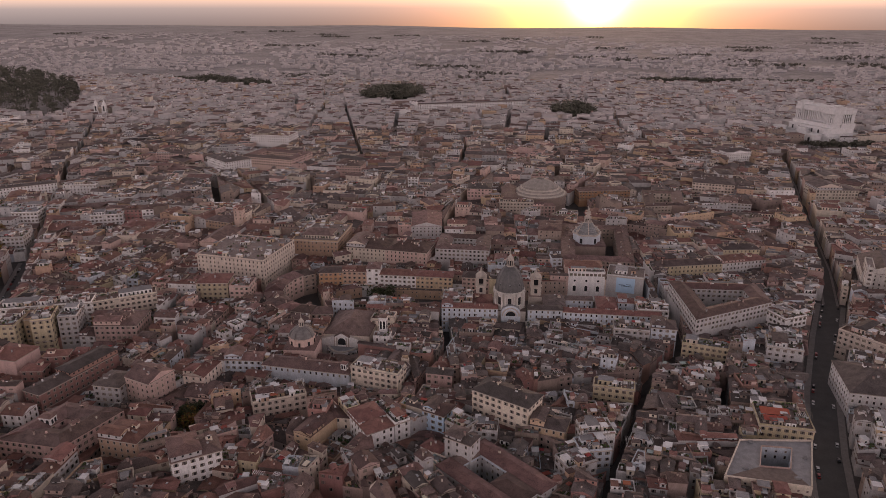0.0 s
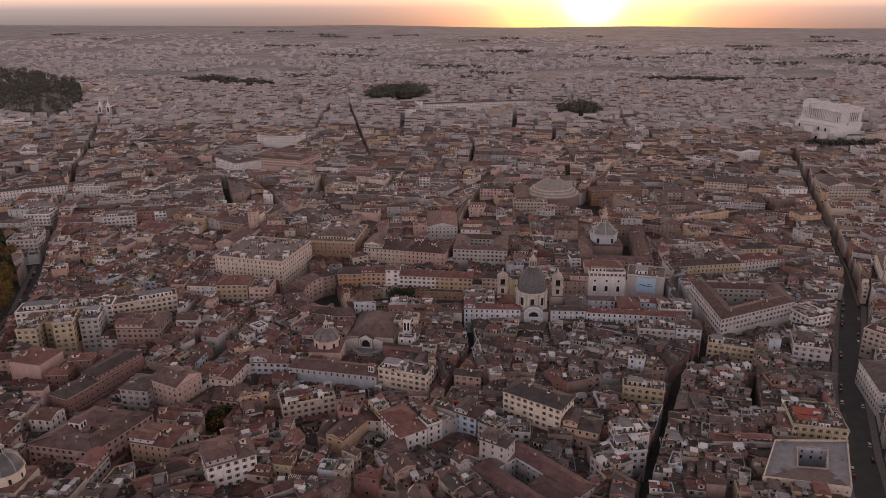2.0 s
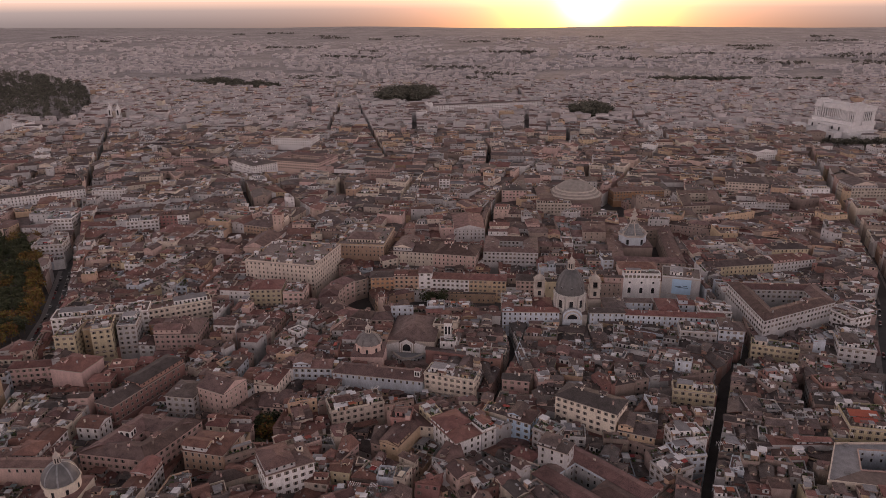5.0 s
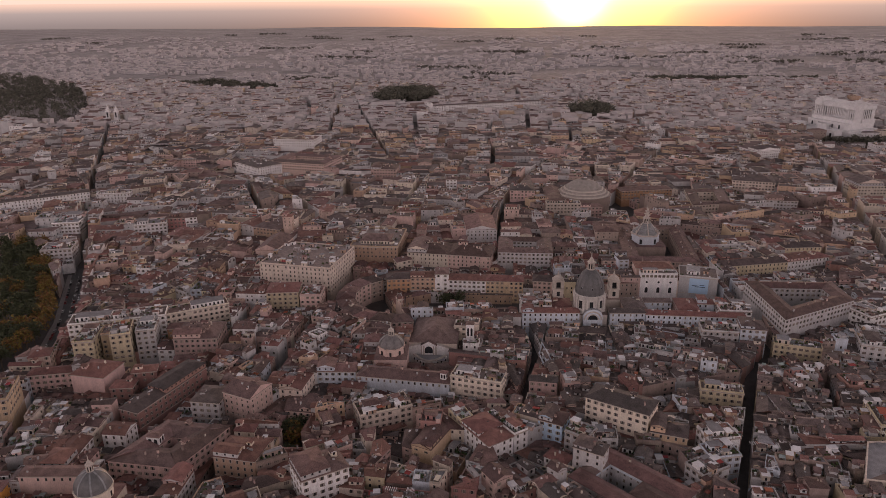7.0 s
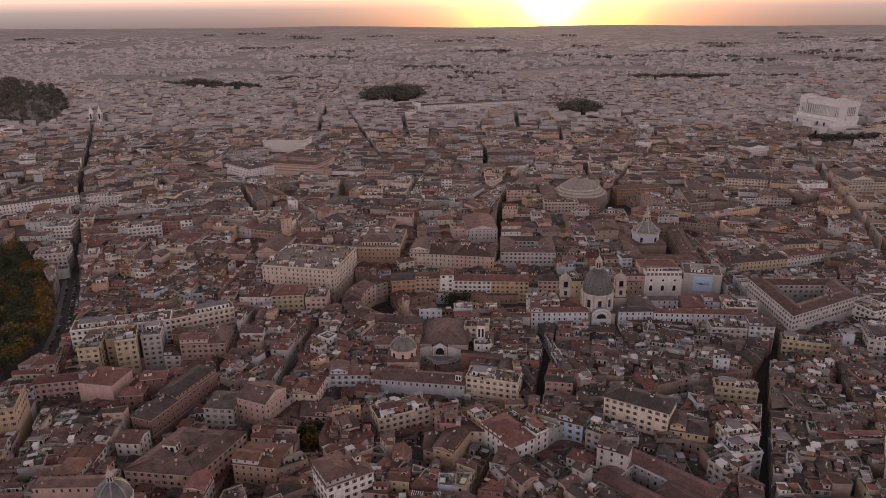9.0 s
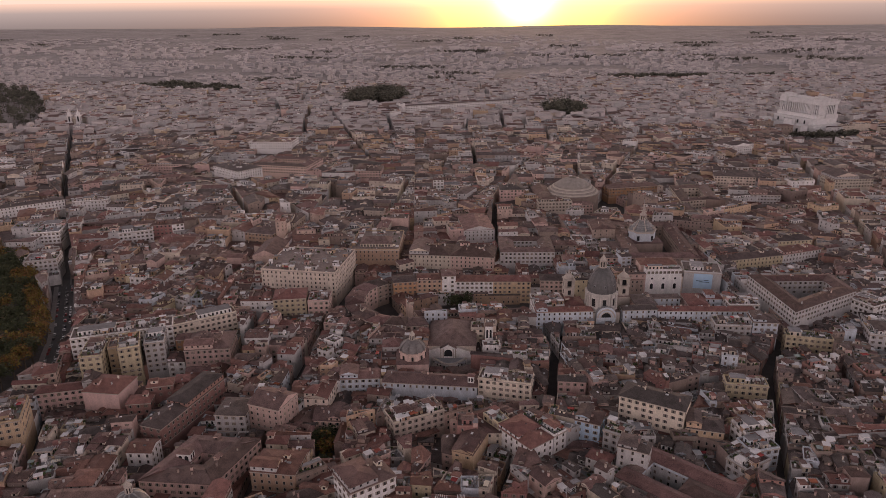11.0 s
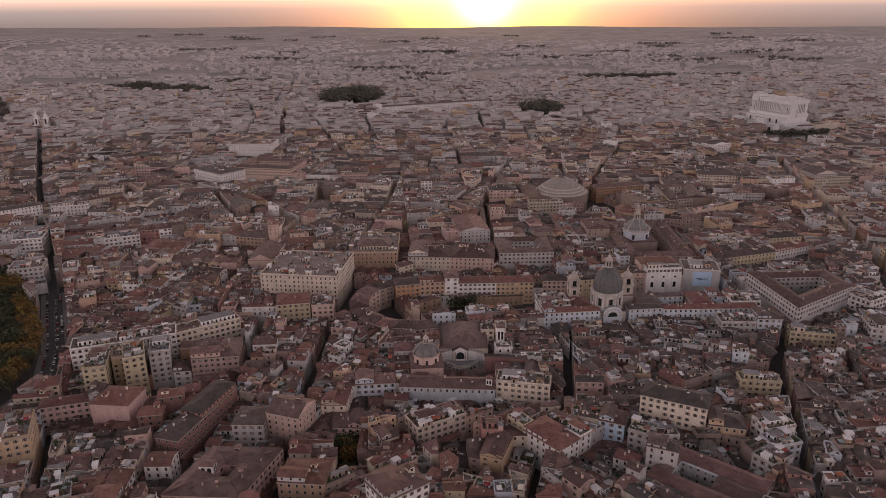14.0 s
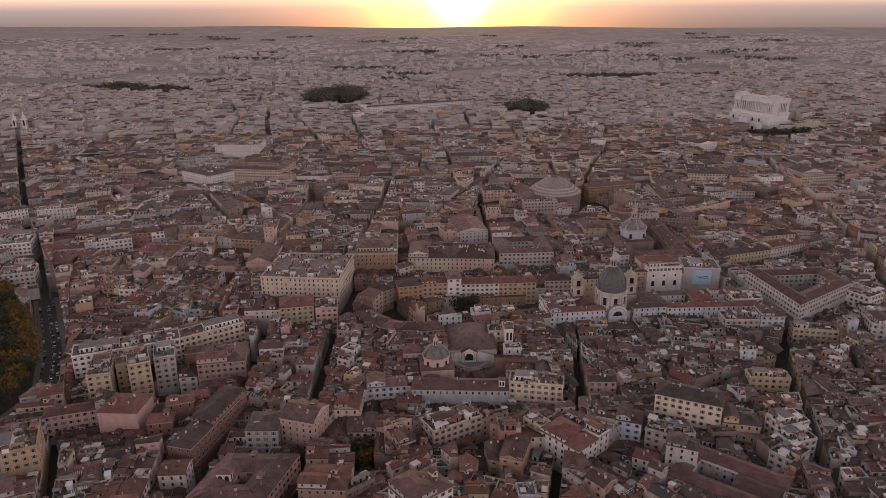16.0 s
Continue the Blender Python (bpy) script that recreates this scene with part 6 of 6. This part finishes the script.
def leaves(g, x, y, z, r, count, material, rng, size):
    """A crown of many small tilted leaf sprays gathered in lobes."""
    lobes = [(rng.uniform(-.55, .55) * r, rng.uniform(-.55, .55) * r, rng.uniform(-.35, .55) * r, rng.uniform(.35, .6) * r) for _ in range(9)]
    for _ in range(count):
        lx, ly, lz, lr = rng.choice(lobes)
        a, b = rng.uniform(0, 2 * math.pi), math.asin(rng.uniform(-0.6, 1))
        k = lr * rng.uniform(0.75, 1.08)
        px, py, pz = x + lx + k * math.cos(a) * math.cos(b), y + ly + k * math.sin(a) * math.cos(b), z + lz + k * math.sin(b)
        u = Vector((rng.uniform(-1, 1), rng.uniform(-1, 1), rng.uniform(-.6, .6))).normalized() * size * rng.uniform(.6, 1.2)
        w = Vector((rng.uniform(-1, 1), rng.uniform(-1, 1), rng.uniform(-.6, .6))).normalized() * size * rng.uniform(.4, .9)
        c = Vector((px, py, pz))
        g.face([tuple(c - u), tuple(c + w), tuple(c + u), tuple(c - w)], material)


def tree_model(rng, h, r, material, label):
    ob = thing("tree", 0, 0, 0, label, "tree", "riverside plane trees")
    t = Geo()
    t.lathe(0, 0, [(0.5, -0.3), (0.38, h * 0.2), (0.28, h * 0.5), (0.12, h * 0.8)], BARK, 8)
    for k in range(5):
        a = k * 1.3
        l = t
        p0, p1 = Vector((0, 0, h * (0.32 + 0.07 * k))), Vector((r * .6 * math.cos(a), r * .6 * math.sin(a), h * (0.55 + 0.07 * k)))
        for q in range(4):
            b0, b1 = a + q * math.pi / 2, a + (q + 1) * math.pi / 2
            o0, o1 = Vector((math.cos(b0), math.sin(b0), 0)) * .16, Vector((math.cos(b1), math.sin(b1), 0)) * .16
            l.face([tuple(p0 + o0), tuple(p0 + o1), tuple(p1 + o1 * .3), tuple(p1 + o0 * .3)], BARK)
    part("trunk", t, ob)
    c = Geo()
    leaves(c, 0, 0, h * 0.66, r, 700, material, rng, 0.85)
    part("crown", c, ob)
    return ob


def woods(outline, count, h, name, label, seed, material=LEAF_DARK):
    rng = random.Random(seed)
    g = Geo()
    for _ in range(count):
        at = spot(outline, rng, 2)
        if at:
            x, y = at
            z = ground_z(x, y)
            hh = h * rng.uniform(0.7, 1.15)
            g.lathe(x, y, [(0.5, z - 1), (0.3, z + hh * .6)], BARK, 5)
            leaves(g, x, y, z + hh * 0.75, hh * 0.42, 48, material, rng, 2.4)
    tagged(part(name, g, None), label, "woods", kind="stuff")


models = [tree_model(random.Random(s), 17 + s, 7.5 + 0.4 * s, (LEAF_GREEN, LEAF_GREEN, LEAF_AUTUMN)[s], ("tall plane tree with dull green leaves", "broad plane tree with dark green leaves", "plane tree with yellowing autumn leaves")[s]) for s in range(3)]
trng = random.Random(3)
first = True
spots = []
row = 0
for line, off in ((QUAY, 0), (QUAY, -10), (QUAY, -21), (QUAY, -33)):
    row = row or len(spots)
    for (x0, y0), (x1, y1) in zip(line, line[1:]):
        l = math.hypot(x1 - x0, y1 - y0)
        for k in range(int(l / 11)):
            t = (k + trng.random() * 0.5) * 11 / l
            spots.append((x0 + (x1 - x0) * t + off + trng.uniform(-1.5, 1.5), y0 + (y1 - y0) * t + trng.uniform(-1.5, 1.5)))
for k, (x, y) in enumerate(spots):
    m = Matrix.Translation((x, y, ground_z(x, y))) @ Matrix.Rotation(trng.uniform(0, 6.28), 4, "Z")
    if k < 3:
        models[k].matrix_basis = m
    else:
        copy_thing(models[2 if trng.random() < (0.75 if k < row else 0.12) else k % 2], m)
for x, y, s in ((-178, 33, 2), (-182, 30, 2), (-199, -103, 1), (-197, -112, 2), (-202, -109, 0), (-199, -131, 1), (-117, 78, 0), (-110, 78, 1), (-300, -50, 2), (-330, -50, 0), (-375, -136, 2), (-382, -143, 2), (-371, -146, 2)):
    copy_thing(models[s], Matrix.Translation((x, y, -7 if x > -350 else 0)) @ Matrix.Rotation(x, 4, "Z"))

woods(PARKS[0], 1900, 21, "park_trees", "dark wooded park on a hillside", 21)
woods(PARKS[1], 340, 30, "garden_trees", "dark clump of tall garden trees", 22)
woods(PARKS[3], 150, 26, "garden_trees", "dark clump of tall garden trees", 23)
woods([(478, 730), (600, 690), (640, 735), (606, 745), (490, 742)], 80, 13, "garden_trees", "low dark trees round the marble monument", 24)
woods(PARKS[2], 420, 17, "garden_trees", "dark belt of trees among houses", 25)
woods([(420, 1580), (900, 1510), (905, 1545), (420, 1625)], 420, 17, "garden_trees", "distant green ridge of trees, greyed with haze", 26, LEAF_DARK)
far_town()


def far_belts():
    """Low belts of trees among the farthest suburbs."""
    rng = random.Random(31)
    g = Geo()
    for _ in range(46):
        y = rng.uniform(1350, 3900)
        x, turn, l = rng.uniform(-0.7, 0.66) * y, rng.uniform(-0.25, 0.25), rng.uniform(60, 260)
        for _ in range(int(l / 5)):
            t, o = rng.uniform(-l, l) / 2, rng.gauss(0, 14)
            px, py = x + t * math.cos(turn) - o * math.sin(turn), y + t * math.sin(turn) + o * math.cos(turn)
            leaves(g, px, py, ground_z(px, py) + 7, rng.uniform(4, 8), 12, LEAF_HAZED, rng, 3.6)
    tagged(part("tree_belts", g, None), "distant belts of haze-greyed green trees between suburbs", "woods", kind="stuff")


far_belts()


# ------------------------------------------------------------ cars
def car_model(paint, label):
    ob = thing("car", 0, 0, 0, label, "car", "cars along the roads")
    b = Geo()
    lo = [(-2.1, -.85), (2.1, -.85), (2.1, .85), (-2.1, .85)]
    b.prism([(x * .97, y * .94) for x, y in lo], 0.25, 0.5, CAR_PAINT[paint], poly2=lo, top=False)
    b.prism(lo, 0.5, 0.9, CAR_PAINT[paint], poly2=[(x * .96, y * .93) for x, y in lo])
    bod = part("body", b, ob)
    c = Geo()
    base, top = [(-1.7, -.76), (1.0, -.76), (1.0, .76), (-1.7, .76)], [(-1.3, -.6), (.4, -.6), (.4, .6), (-1.3, .6)]
    c.prism(base, 0.9, 1.42, PANE, poly2=top, top=False)
    part("glasshouse", c, bod)
    r = Geo()
    r.prism([(x * 1.03, y * 1.05) for x, y in top], 1.40, 1.48, CAR_PAINT[paint], poly2=[(x * .9, y * .85) for x, y in top])
    part("roof_panel", r, bod)
    for x in (-1.3, 1.3):
        for y in (-.8, .8):
            w = Geo()
            k = len(w.v)
            for side in (-.1, .1):
                w.v.extend((x + .33 * math.cos(i * math.pi / 5), y + side, .33 + .33 * math.sin(i * math.pi / 5)) for i in range(10))
            st = w.slot(TYRE)
            for i in range(10):
                j = (i + 1) % 10
                w.f.append((k + i, k + j, k + 10 + j, k + 10 + i))
                w.m.append(st)
            w.f += [tuple(range(k + 9, k - 1, -1)), tuple(range(k + 10, k + 20))]
            w.m += [st, st]
            part("wheel", w, ob)
    return ob


cars = {c: car_model(c, f"{c} parked car on the asphalt") for c in ("white", "silver", "black", "red")}
used = set()
crng = random.Random(8)
for line, offs, lo, hi, chance in ((CORSO, (-5.6, 5.4), 1, 5, 0.2), (LUNGO, (-4.9, 1.6, 4.8), 3, 5, 0.62)):
    for (x0, y0), (x1, y1) in list(zip(line, line[1:]))[lo:hi]:
        l = math.hypot(x1 - x0, y1 - y0)
        ux, uy = (x1 - x0) / l, (y1 - y0) / l
        for off in offs:
            for k in range(int(l / 6.2)):
                if crng.random() > chance:
                    continue
                s = (k + 0.5) * 6.2
                m = Matrix.Translation((x0 + ux * s + uy * off, y0 + uy * s - ux * off, ground_z(x0, y0) + 0.05)) @ Matrix.Rotation(math.atan2(uy, ux), 4, "Z")
                c = crng.choice(["white", "silver", "silver", "black", "black", "red"])
                if c not in used:
                    used.add(c)
                    cars[c].matrix_basis = m
                else:
                    copy_thing(cars[c], m)
